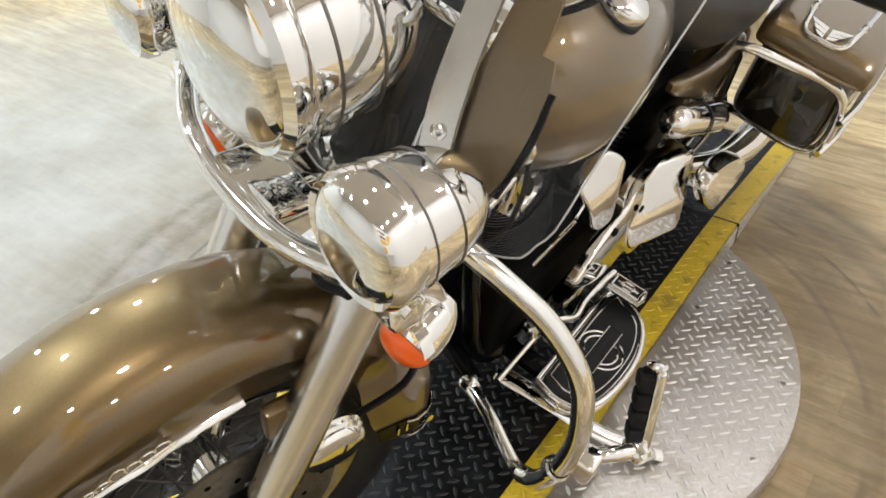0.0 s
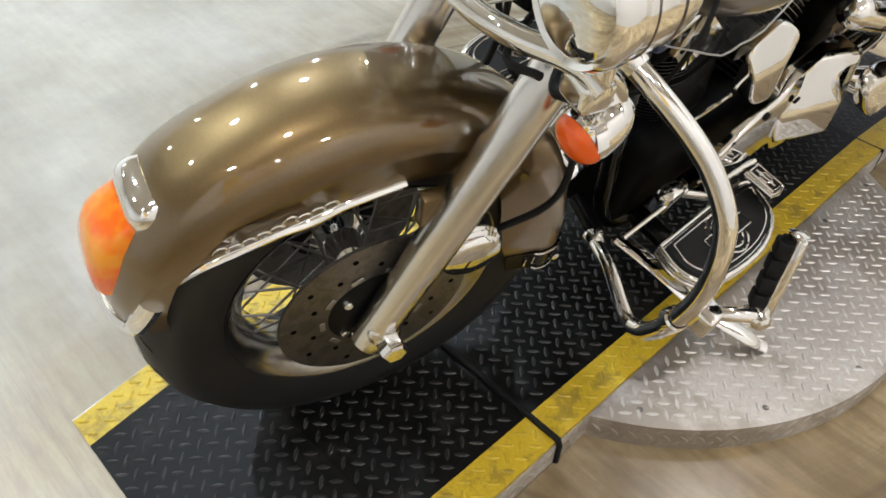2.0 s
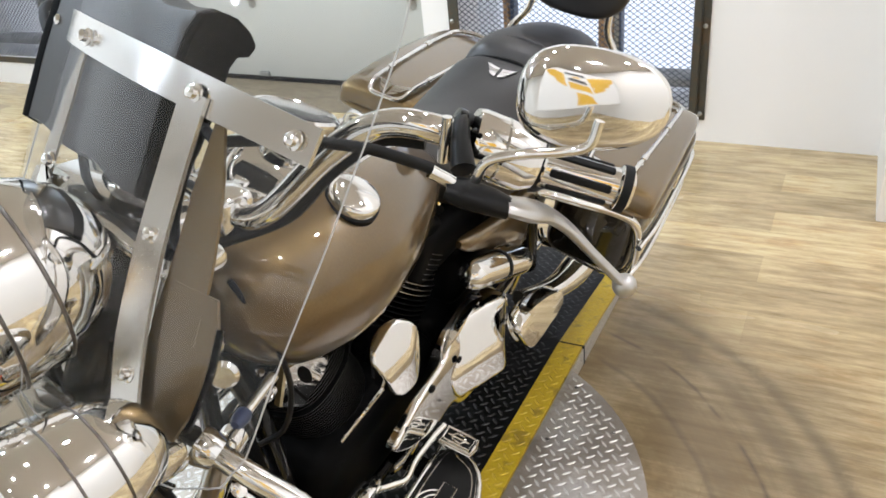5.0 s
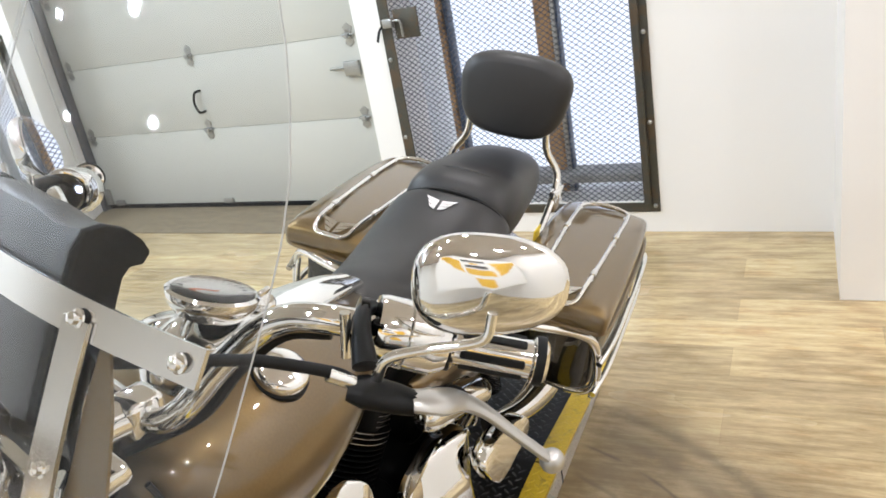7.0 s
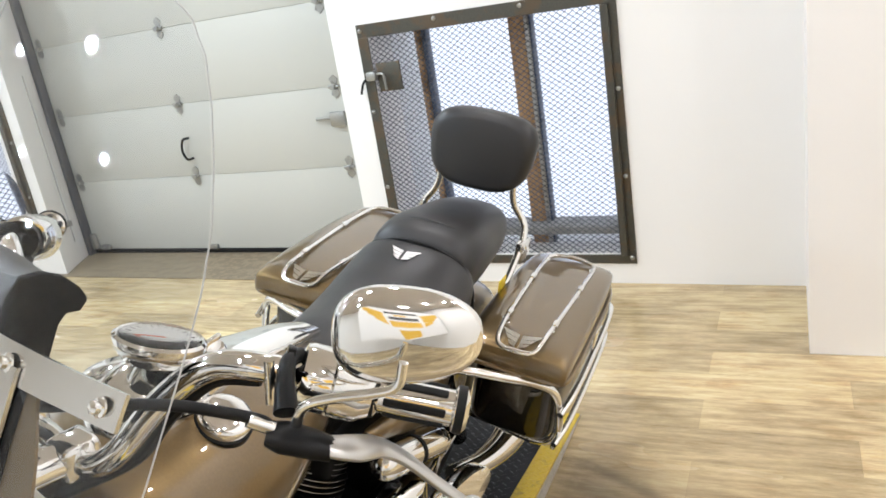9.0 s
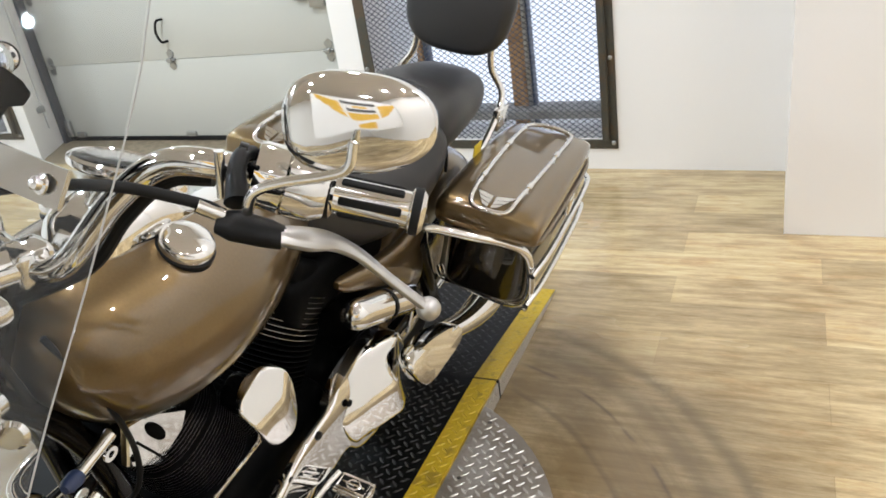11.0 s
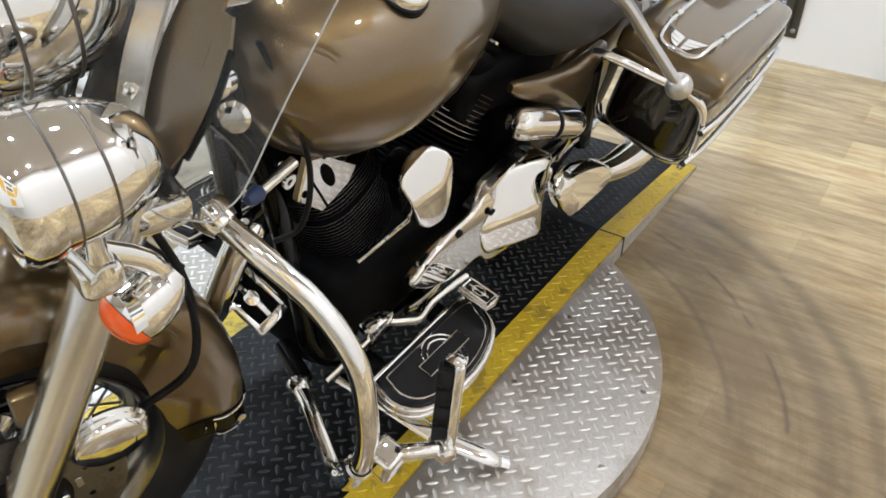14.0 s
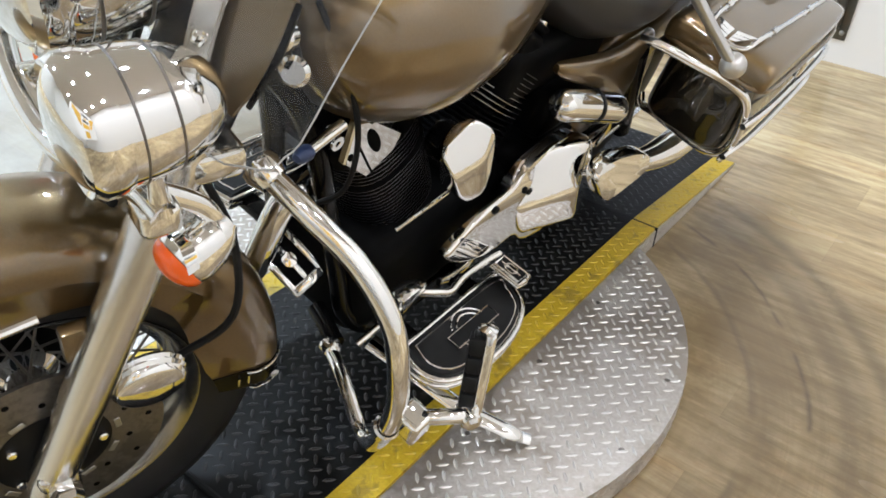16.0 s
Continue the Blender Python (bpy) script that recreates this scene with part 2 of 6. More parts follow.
PLATE_STEEL = worn("bare_tread_plate", (0.56, 0.53, 0.49), (0.33, 0.285, 0.23), 0.36, 0.65, 4.0, 0.46)


LUG_BLACK = worn("black_tread_lugs", (0.014, 0.014, 0.014), (0.07, 0.068, 0.064), 0.34, 0.2, 18.0, 0.58)
LUG_STEEL = worn("bright_tread_lugs", (0.66, 0.645, 0.615), (0.52, 0.50, 0.46), 0.38, 0.7, 12.0, 0.6)
GROOVE = shader("deep_black", (0.002, 0.002, 0.002), 0.7, Specular_IOR_Level=0.05)
FIN_EDGE = shader("machined_fin_edge", (0.42, 0.41, 0.40), 0.3, 1.0)
LAMP_GLASS = shader("lamp_glass", (1, 1, 1), 0.01, Transmission_Weight=1.0, IOR=1.45)
LENS_SILVER = shader("silvered_lamp_glass", (0.82, 0.82, 0.8), 0.06, 1.0, Coat_Weight=1.0, Coat_Roughness=0.0)
SHIELD = bpy.data.materials.new("clear_polycarbonate")
SHIELD.use_nodes = True
sn, sl = SHIELD.node_tree.nodes, SHIELD.node_tree.links
sn.remove(sn["Principled BSDF"])
clear, dust, gloss, fres = (sn.new("ShaderNode" + k) for k in ("BsdfTransparent", "BsdfDiffuse", "BsdfGlossy", "LayerWeight"))
haze_mix, gloss_mix = sn.new("ShaderNodeMixShader"), sn.new("ShaderNodeMixShader")
clear.inputs[0].default_value, dust.inputs[0].default_value = (0.95, 0.955, 0.96, 1), (0.5, 0.5, 0.5, 1)
haze_mix.inputs[0].default_value, fres.inputs[0].default_value, gloss.inputs["Roughness"].default_value = 0.015, 0.035, 0.0
sl.new(clear.outputs[0], haze_mix.inputs[1])
sl.new(dust.outputs[0], haze_mix.inputs[2])
sl.new(fres.outputs["Facing"], gloss_mix.inputs[0])
sl.new(haze_mix.outputs[0], gloss_mix.inputs[1])
sl.new(gloss.outputs[0], gloss_mix.inputs[2])
sl.new(gloss_mix.outputs[0], sn["Material Output"].inputs[0])
SHIELD_EDGE = shader("polycarbonate_edge", (0.42, 0.42, 0.41), 0.3)
MIRROR = shader("mirror_glass", (0.9, 0.9, 0.9), 0.0, 1.0)
DIAL = shader("dial_face", (0.75, 0.74, 0.7), 0.4)
ZINC = worn("zinc_plate", (0.4, 0.4, 0.385), (0.24, 0.225, 0.20), 0.4, 0.9, 20.0, 0.6)
RUSTY = worn("rusty_steel_bar", (0.088, 0.084, 0.07), (0.13, 0.09, 0.055), 0.45, 0.6, 9.0, 0.5)
MESH_STEEL = shader("dark_mesh_steel", (0.12, 0.125, 0.14), 0.45, 0.6)
TIMBER = worn("brown_timber", (0.42, 0.25, 0.12), (0.26, 0.15, 0.075), 0.5, 0.0, 14.0, 0.5)
SILL = worn("grey_sill", (0.36, 0.355, 0.34), (0.24, 0.235, 0.22), 0.7, 0.0, 10.0, 0.5)
BLUE_BAR = shader("dark_blue_sash", (0.05, 0.07, 0.12), 0.4)
FROST = shader("frosted_pane", (0.95, 0.97, 1.0), 0.4, 0.0, Transmission_Weight=1.0, IOR=1.1)
BLUE = shader("blue_plastic", (0.03, 0.05, 0.12), 0.35)


# ---- shape helpers ----
def obj_from(name, bm, material, smooth=True, angle=40):
    me = bpy.data.meshes.new(name)
    if smooth:
        for f in bm.faces:
            f.smooth = True
        for e in bm.edges:
            if len(e.link_faces) == 2 and e.calc_face_angle(0) > radians(angle):
                e.smooth = False
    bm.to_mesh(me)
    bm.free()
    me.materials.append(material)
    return new(name, me)


def part(name, bm, material, parent, label="", m=None, smooth=True):
    if m is not None:
        bm.transform(m)
    ob = obj_from(name, bm, material, smooth)
    ob.parent = parent
    return tagged(ob, label)


def solid(name, bm, material, label="", category="", kind="", m=None, smooth=True, group=""):
    if m is not None:
        bm.transform(m)
    return tagged(obj_from(name, bm, material, smooth), label, category, group, kind)


def thing(name, label, category, m=None, group=""):
    ob = new(name)
    ob.empty_display_size = 0.05
    if m is not None:
        ob.matrix_world = m
    return tagged(ob, label, category, group)


def box(x0, x1, y0, y1, z0, z1, bevel=0.0, seg=2, bm=None):
    out = bmesh.new()
    bmesh.ops.create_cube(out, size=1, matrix=Matrix.LocRotScale(((x0 + x1) / 2, (y0 + y1) / 2, (z0 + z1) / 2), None, (abs(x1 - x0), abs(y1 - y0), abs(z1 - z0))))
    if bevel:
        bmesh.ops.bevel(out, geom=out.edges[:], offset=bevel, segments=seg, affect="EDGES", profile=0.5)
    return merge(bm, out) if bm is not None else out


def merge(bm, other, m=None):
    if m is not None:
        other.transform(m)
    me = bpy.data.meshes.new("tmp")
    other.to_mesh(me)
    other.free()
    bm.from_mesh(me)
    bpy.data.meshes.remove(me)
    return bm


def rings(loops, closed=True, caps=True, cyclic=False):
    """A skin over a row of loops of points, all of one length."""
    bm = bmesh.new()
    vs = [[bm.verts.new(p) for p in loop] for loop in loops]
    n = len(vs[0])
    pairs = list(zip(vs, vs[1:])) + ([(vs[-1], vs[0])] if cyclic else [])
    for a, b in pairs:
        for i in range(n if closed else n - 1):
            j = (i + 1) % n
            bm.faces.new((a[i], a[j], b[j], b[i]))
    if caps and closed and not cyclic:
        bm.faces.new(vs[0][::-1])
        bm.faces.new(vs[-1])
    bmesh.ops.recalc_face_normals(bm, faces=bm.faces[:])
    return bm


def smooth_path(pts, steps=6):
    """A Catmull-Rom curve through points."""
    p = [Vector(q) for q in pts]
    p = [p[0] * 2 - p[1], *p, p[-1] * 2 - p[-2]]
    out = []
    for a, b, c, d in zip(p, p[1:], p[2:], p[3:]):
        for k in range(steps):
            t = k / steps
            out.append(0.5 * (2 * b + (c - a) * t + (2 * a - 5 * b + 4 * c - d) * t * t + (3 * b - a - 3 * c + d) * t ** 3))
    out.append(p[-2])
    return out


def tube(pts, r, seg=12, steps=6, curved=True, radii=None, flat=None):
    """A bar of round (or flattened) section along a path."""
    path = smooth_path(pts, steps) if curved else [Vector(q) for q in pts]
    if radii:
        rr = [radii[0] + 0 * i for i in range(0)]
        for i in range(len(path)):
            u = i / (len(path) - 1) * (len(radii) - 1)
            k = min(int(u), len(radii) - 2)
            rr.append(radii[k] + (radii[k + 1] - radii[k]) * (u - k))
    else:
        rr = [r] * len(path)
    up = Vector((0, 0, 1))
    t0 = (path[1] - path[0]).normalized()
    side = t0.cross(up)
    if side.length < 0.1:
        side = t0.cross(Vector((0, 1, 0)))
    side.normalize()
    loops = []
    for i, q in enumerate(path):
        t = (path[min(i + 1, len(path) - 1)] - path[max(i - 1, 0)]).normalized()
        side = (side - t * side.dot(t)).normalized()
        nrm = t.cross(side)
        fx, fy = flat if flat else (1, 1)
        loops.append([q + (side * math.cos(a) * fx + nrm * math.sin(a) * fy) * rr[i] for a in (2 * math.pi * k / seg for k in range(seg))])
    return rings(loops)


def lathe(profile, seg=32, m=None, caps=True):
    """Turns (radius, height) pairs about the z axis."""
    loops = [[(max(r, 1e-5) * math.cos(a), max(r, 1e-5) * math.sin(a), z) for a in (2 * math.pi * k / seg for k in range(seg))] for r, z in profile]
    bm = rings(loops, caps=caps)
    if m is not None:
        bm.transform(m)
    return bm


def aim(a, b):
    """A frame at a whose z axis points to b."""
    d = Vector(b) - Vector(a)
    return Matrix.Translation(a) @ d.to_track_quat("Z", "Y").to_matrix().to_4x4()


def rod(a, b, r, seg=12, r2=None):
    h = (Vector(b) - Vector(a)).length
    return lathe([(r, 0), (r2 or r, h)], seg, aim(a, b))


def bolt_head(at, way, r=0.006, h=0.006):
    return lathe([(r, 0), (r, h * 0.7), (r * 0.8, h)], 8, aim(at, Vector(at) + Vector(way)))


def super_ring(cx, cz, hx, hz, y, power=2.5, seg=24, lift=0.0):
    """A rounded-rectangle loop in the plane y."""
    out = []
    for k in range(seg):
        a = 2 * math.pi * k / seg
        c, s = math.cos(a), math.sin(a)
        x = math.copysign(abs(c) ** (2 / power), c) * hx
        z = math.copysign(abs(s) ** (2 / power), s) * hz
        out.append((cx + x, y + lift * z, cz + z))
    return out


def sheet(outline, thick):
    """A flat plate in the x-z plane with a given outline, thick along y."""
    bm = bmesh.new()
    f = bm.faces.new([bm.verts.new((x, 0, z)) for x, z in outline])
    ext = bmesh.ops.extrude_face_region(bm, geom=[f])
    bmesh.ops.translate(bm, vec=(0, thick, 0), verts=[v for v in ext["geom"] if isinstance(v, bmesh.types.BMVert)])
    bmesh.ops.recalc_face_normals(bm, faces=bm.faces[:])
    return bm


# ---- the room ----
WALL_TURN = -1.47
MW = pose(0, 0, 0, 0, 0, WALL_TURN)     # the back wall's own frame: x along it, y outwards
BACK = 3.373
DOOR_Y = 3.80
OPEN_L, OPEN_R, OPEN_TOP = -3.83, -1.13, 2.45
WIN = (-0.975, 0.30, 0.042, 1.285)
WIN_L = (-4.98, -3.71, 0.10, 1.285)
THICK = 0.45


def wall_with_holes(x0, x1, z0, z1, holes, y0, y1):
    """A thick wall pierced by upright rectangular holes (x0, x1, z0, z1)."""
    xs = sorted({x0, x1, *[h[0] for h in holes], *[h[1] for h in holes]})
    zs = sorted({z0, z1, *[h[2] for h in holes], *[h[3] for h in holes]})
    bm = bmesh.new()
    def full(i, k):
        if not (0 <= i < len(xs) - 1 and 0 <= k < len(zs) - 1):
            return False
        cx, cz = (xs[i] + xs[i + 1]) / 2, (zs[k] + zs[k + 1]) / 2
        return not any(h[0] < cx < h[1] and h[2] < cz < h[3] for h in holes)
    def quad(*p):
        bm.faces.new([bm.verts.new(q) for q in p])
    for i in range(len(xs) - 1):
        for k in range(len(zs) - 1):
            if not full(i, k):
                continue
            a, b, c, d = xs[i], xs[i + 1], zs[k], zs[k + 1]
            quad((a, y0, c), (b, y0, c), (b, y0, d), (a, y0, d))
            quad((a, y1, c), (a, y1, d), (b, y1, d), (b, y1, c))
            if not full(i - 1, k):
                quad((a, y0, c), (a, y0, d), (a, y1, d), (a, y1, c))
            if not full(i + 1, k):
                quad((b, y0, c), (b, y1, c), (b, y1, d), (b, y0, d))
            if not full(i, k - 1):
                quad((a, y0, c), (a, y1, c), (b, y1, c), (b, y0, c))
            if not full(i, k + 1):
                quad((a, y0, d), (b, y0, d), (b, y1, d), (a, y1, d))
    bmesh.ops.remove_doubles(bm, verts=bm.verts[:], dist=1e-4)
    bmesh.ops.recalc_face_normals(bm, faces=bm.faces[:])
    return bm


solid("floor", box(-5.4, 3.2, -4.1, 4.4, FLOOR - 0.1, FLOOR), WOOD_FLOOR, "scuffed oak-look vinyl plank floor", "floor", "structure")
solid("ceiling", box(-5.4, 3.2, -4.1, 4.4, CEIL, CEIL + 0.1), CEILING, "off-white painted ceiling", "ceiling", "structure")
solid("wall_north", wall_with_holes(-5.4, 1.06, FLOOR, CEIL, [(OPEN_L, OPEN_R, FLOOR, OPEN_TOP), (WIN[0] + 0.05, WIN[1] - 0.05, WIN[2] + 0.05, WIN[3] - 0.05), (WIN_L[0] + 0.05, OPEN_L - 0.02, WIN_L[2] + 0.05, WIN_L[3] - 0.05)], BACK, BACK + THICK),
      WHITE, "plain white painted wall with openings", "wall", "structure", MW, False)
solid("wall_bay", box(1.10, 3.1, 2.71, 3.9, FLOOR, CEIL), WHITE, "white painted wall standing out into the room", "wall", "structure", None, False)
solid("wall_west", box(-5.4, -5.3, -4.0, 4.4, FLOOR, CEIL), WHITE, "plain white painted wall", "wall", "structure")
solid("wall_east", box(3.1, 3.2, -4.0, 3.9, FLOOR, CEIL), WHITE, "plain white painted wall", "wall", "structure")
solid("wall_south", box(-5.4, 3.2, -4.1, -4.0, FLOOR, CEIL), WHITE, "plain white painted wall", "wall", "structure")

# the opening's splayed left reveal
splay = bmesh.new()
low, high = ([splay.verts.new((x, y, z)) for x, y in ((OPEN_L + 0.002, BACK), (-3.615, BACK), (OPEN_L + 0.002, DOOR_Y - 0.065))] for z in (FLOOR, OPEN_TOP))
for q in range(3):
    splay.faces.new((low[q], low[(q + 1) % 3], high[(q + 1) % 3], high[q]))
splay.faces.new(low[::-1])
splay.faces.new(high)
bmesh.ops.recalc_face_normals(splay, faces=splay.faces[:])
solid("wall_reveal", splay, WHITE, "splayed white wall edge beside the overhead door", "wall", "structure", MW, False)

DAYLIGHT = bpy.data.materials.new("daylight_haze")
DAYLIGHT.use_nodes = True
dn, dl = DAYLIGHT.node_tree.nodes, DAYLIGHT.node_tree.links
dn.remove(dn["Principled BSDF"])
em = dn.new("ShaderNodeEmission")
em.inputs[0].default_value, em.inputs[1].default_value = (0.86, 0.92, 1.0, 1), 1.45
dl.new(em.outputs[0], dn["Material Output"].inputs[0])
solid("backdrop", box(-8, 3, 5.4, 5.42, -1, 4), DAYLIGHT, "bright hazy daylight outside the windows", "backdrop", "structure", MW)



THRESHOLD = worn("worn_brown_threshold", (0.27, 0.215, 0.14), (0.17, 0.13, 0.085), 0.5, 0.0, 22.0, 0.46)
solid("threshold", box(OPEN_L + 0.002, OPEN_R - 0.002, BACK - 0.04, DOOR_Y + 0.04, FLOOR + 0.0005, FLOOR + 0.006, 0.002, 1), THRESHOLD, "worn brown speckled floor strip before the door", "threshold", "structure", MW)

# ---- overhead door ----
SEC = 0.475
door = solid("door_1", box(-3.9, -1.0, DOOR_Y + 0.05, DOOR_Y + 0.06, FLOOR + 0.02, OPEN_TOP + 0.1), CREAM, "cream sectional overhead door", "door", "structure", MW, False)
for k in range(6):
    z0 = 0.012 + SEC * k if k else FLOOR + 0.035
    part("panel", box(-3.86, -1.02, DOOR_Y, DOOR_Y + 0.045, z0 + 0.0008, 0.012 + SEC * (k + 1) - 0.0008, 0.0025, 2), CREAM, door, "", MW)
    for x in (-3.74, -2.638, -1.44):
        z = 0.012 + SEC * (k + 1)
        hinge = part("hinge", sheet([(-0.012, 0), (-0.03, 0.05), (0, 0.075), (0.03, 0.05), (0.012, 0), (0.03, -0.05), (0, -0.075), (-0.03, -0.05)], 0.004), ZINC, door, "zinc door hinge", MW @ Matrix.Translation((x, DOOR_Y - 0.006, z)) @ Matrix.Diagonal((1, 1, 0.9, 1)), False)
        part("hinge_pin", rod((x - 0.035, DOOR_Y - 0.012, z), (x + 0.035, DOOR_Y - 0.012, z), 0.009, 10), ZINC, hinge, "", MW)
        part("hinge_knob", box(x - 0.014, x + 0.014, DOOR_Y - 0.035, DOOR_Y - 0.004, z - 0.016, z + 0.012, 0.004), ZINC, hinge, "", MW)
part("door_seal", box(-3.86, -1.02, DOOR_Y - 0.006, DOOR_Y + 0.04, FLOOR + 0.002, FLOOR + 0.036, 0.006), RUBBER, door, "black rubber floor seal", MW)
part("door_handle", tube([(-2.63, DOOR_Y, 0.74), (-2.635, DOOR_Y - 0.05, 0.735), (-2.655, DOOR_Y - 0.055, 0.67), (-2.635, DOOR_Y - 0.05, 0.61), (-2.63, DOOR_Y, 0.605)], 0.008, 10), SATIN, door, "black pull handle", MW)
part("door_latch", box(-1.50, -1.40, DOOR_Y - 0.03, DOOR_Y - 0.003, 0.735, 0.82, 0.006), ZINC, door, "zinc side latch", MW)
part("latch_bolt", rod((-1.60, DOOR_Y - 0.018, 0.785), (-1.46, DOOR_Y - 0.018, 0.785), 0.008, 10), ZINC, door, "", MW)
part("bottom_bracket", box(-3.84, -3.74, DOOR_Y - 0.03, DOOR_Y - 0.002, FLOOR + 0.04, 0.10, 0.01), ZINC, door, "", MW)
part("bottom_bracket", box(-3.70, -3.62, DOOR_Y - 0.03, DOOR_Y - 0.002, FLOOR + 0.035, FLOOR + 0.075, 0.008), ZINC, door, "", MW)
part("bottom_bracket", box(-2.68, -2.60, DOOR_Y - 0.02, DOOR_Y - 0.002, FLOOR + 0.036, FLOOR + 0.07, 0.006), ZINC, door, "", MW)
part("door_track", box(-3.825, -3.79, DOOR_Y - 0.062, DOOR_Y - 0.002, FLOOR, OPEN_TOP, 0.006), MESH_STEEL, door, "dark steel track", MW)
for x0, x1 in ((-3.96, OPEN_L), (OPEN_R, -0.98)):
    solid("door_jamb", box(x0, x1, BACK + THICK - 0.02, BACK + THICK + 0.2, FLOOR, OPEN_TOP), WHITE, "white door jamb", "door jamb", "structure", MW)


# ---- barred windows ----
def mesh_sheet(x0, x1, z0, z1, y, lw=0.036, sw=0.026, bar=0.0023):
    """Expanded metal: rows of zigzag strands."""
    verts, faces = [], []
    nx, nz = int((x1 - x0) / (lw / 2)), int((z1 - z0) / sw)
    for r in range(2 * nz):
        k0 = len(verts)
        for i in range(nx + 1):
            x = x0 + i * lw / 2
            z = z0 + (r + (i + r) % 2) * sw / 2
            for dz, dy in ((-bar, 0.002), (0, -0.003), (bar, 0.002)):
                verts.append((x, y + dy, min(max(z + dz, z0), z1)))
        for i in range(nx):
            a, b = k0 + 3 * i, k0 + 3 * i + 3
            faces += [(a, b, b + 1, a + 1), (a + 1, b + 1, b + 2, a + 2)]
    me = bpy.data.meshes.new("mesh_sheet")
    me.from_pydata(verts, [], faces)
    bm = bmesh.new()
    bm.from_mesh(me)
    bpy.data.meshes.remove(me)
    return bm


def barred_window(name, x0, x1, z0, z1, mullions, lock):
    w = 0.064
    win = solid(name, box(x0, x1, BACK - 0.008, BACK - 0.001, z1 - w, z1, 0.002, 1), RUSTY, "window behind a bolted steel mesh guard", "window", "structure", MW)
    part("frame_bar", box(x0, x1, BACK - 0.008, BACK - 0.001, z0, z0 + w * 0.7, 0.002, 1), RUSTY, win, "", MW)
    part("frame_bar", box(x0, x0 + w * 0.9, BACK - 0.009, BACK - 0.0015, z0 + w * 0.7, z1 - w, 0.002, 1), RUSTY, win, "", MW)
    part("frame_bar", box(x1 - w, x1, BACK - 0.009, BACK - 0.0015, z0 + w * 0.7, z1 - w, 0.002, 1), RUSTY, win, "rust-streaked steel frame bar", MW)
    part("angle_bar", box(x1 - w - 0.004, x1 - w + 0.03, BACK - 0.03, BACK - 0.009, z0 + w * 0.7, z1 - w, 0.003, 1), RUSTY, win, "", MW)
    tagged(part("guard_mesh", mesh_sheet(x0 + w * 0.85, x1 - w + 0.01, z0 + w * 0.6, z1 - w + 0.01, BACK + 0.006), MESH_STEEL, win, "expanded steel mesh", MW, False), kind="stuff")
    for k in range(4):
        for xx in (x0 + 0.02, x1 - 0.02):
            part("bolt", lathe([(0.011, 0), (0.010, 0.006), (0.004, 0.010)], 12, MW @ aim((xx, BACK - 0.008, z0 + 0.03 + (z1 - z0 - 0.06) * k / 3), (xx, BACK - 1, z0 + 0.03 + (z1 - z0 - 0.06) * k / 3))), ZINC, win)
    for k in range(1, 3):
        xx = x0 + (x1 - x0) * k / 3
        part("bolt", lathe([(0.011, 0), (0.010, 0.006), (0.004, 0.010)], 12, MW @ aim((xx, BACK - 0.008, z1 - 0.02), (xx, BACK - 1, z1 - 0.02))), ZINC, win)
    for xm, wid, mat in mullions:
        part("mullion", box(xm - wid / 2, xm + wid / 2, BACK + 0.16, BACK + 0.22, z0, z1, 0.004), mat, win, "upright window bar", MW)
    part("sill", box(x0, x1, BACK + 0.06, BACK + 0.232, z0 + 0.125, z0 + 0.165, 0.004), SILL, win, "grey window sill", MW)
    part("pane", box(x0 + 0.03, x1 - 0.03, BACK + 0.235, BACK + 0.241, z0, z1), FROST, win, "bright frosted pane", MW)
    if lock:
        part("lock_plate", box(x0 + 0.075, x0 + 0.205, BACK - 0.006, BACK + 0.004, z1 - 0.33, z1 - 0.19, 0.002), RUSTY, win, "dark steel lock plate", MW)
        part("padlock", box(x0 + 0.03, x0 + 0.085, BACK - 0.05, BACK - 0.012, z1 - 0.27, z1 - 0.225, 0.008), ZINC, win, "brass-coloured padlock", MW)
        part("shackle", tube([(x0 + 0.085, BACK - 0.03, z1 - 0.24), (x0 + 0.12, BACK - 0.03, z1 - 0.245), (x0 + 0.125, BACK - 0.03, z1 - 0.3), (x0 + 0.125, BACK - 0.03, z1 - 0.32)], 0.006, 8), ZINC, win, "", MW)
        part("hasp", tube([(x0 + 0.03, BACK - 0.02, z1 - 0.25), (x0 + 0.0, BACK - 0.03, z1 - 0.28), (x0 - 0.02, BACK - 0.03, z1 - 0.33)], 0.006, 8), SATIN, win, "", MW)
    return win


barred_window("window_1", *WIN, [(-0.735, 0.03, TIMBER), (-0.70, 0.022, BLUE_BAR), (-0.215, 0.075, TIMBER), (-0.163, 0.022, STEEL), (-0.145, 0.01, BLUE_BAR)], True)
barred_window("window_2", *WIN_L, [(-4.4, 0.06, ZINC), (-3.97, 0.04, TIMBER)], True)

for lx, ly in LAMPS:
    ceiling_lamp(lx, ly)
    fixture = thing("ceiling_light", "round white recessed ceiling light", "ceiling light", pose(lx, ly, CEIL), "ceiling lights")
    part("trim_ring", lathe([(0.075, -0.001), (0.075, -0.03), (0.085, -0.034), (0.1, -0.02), (0.102, -0.001)], 28, caps=False), WHITE, fixture)

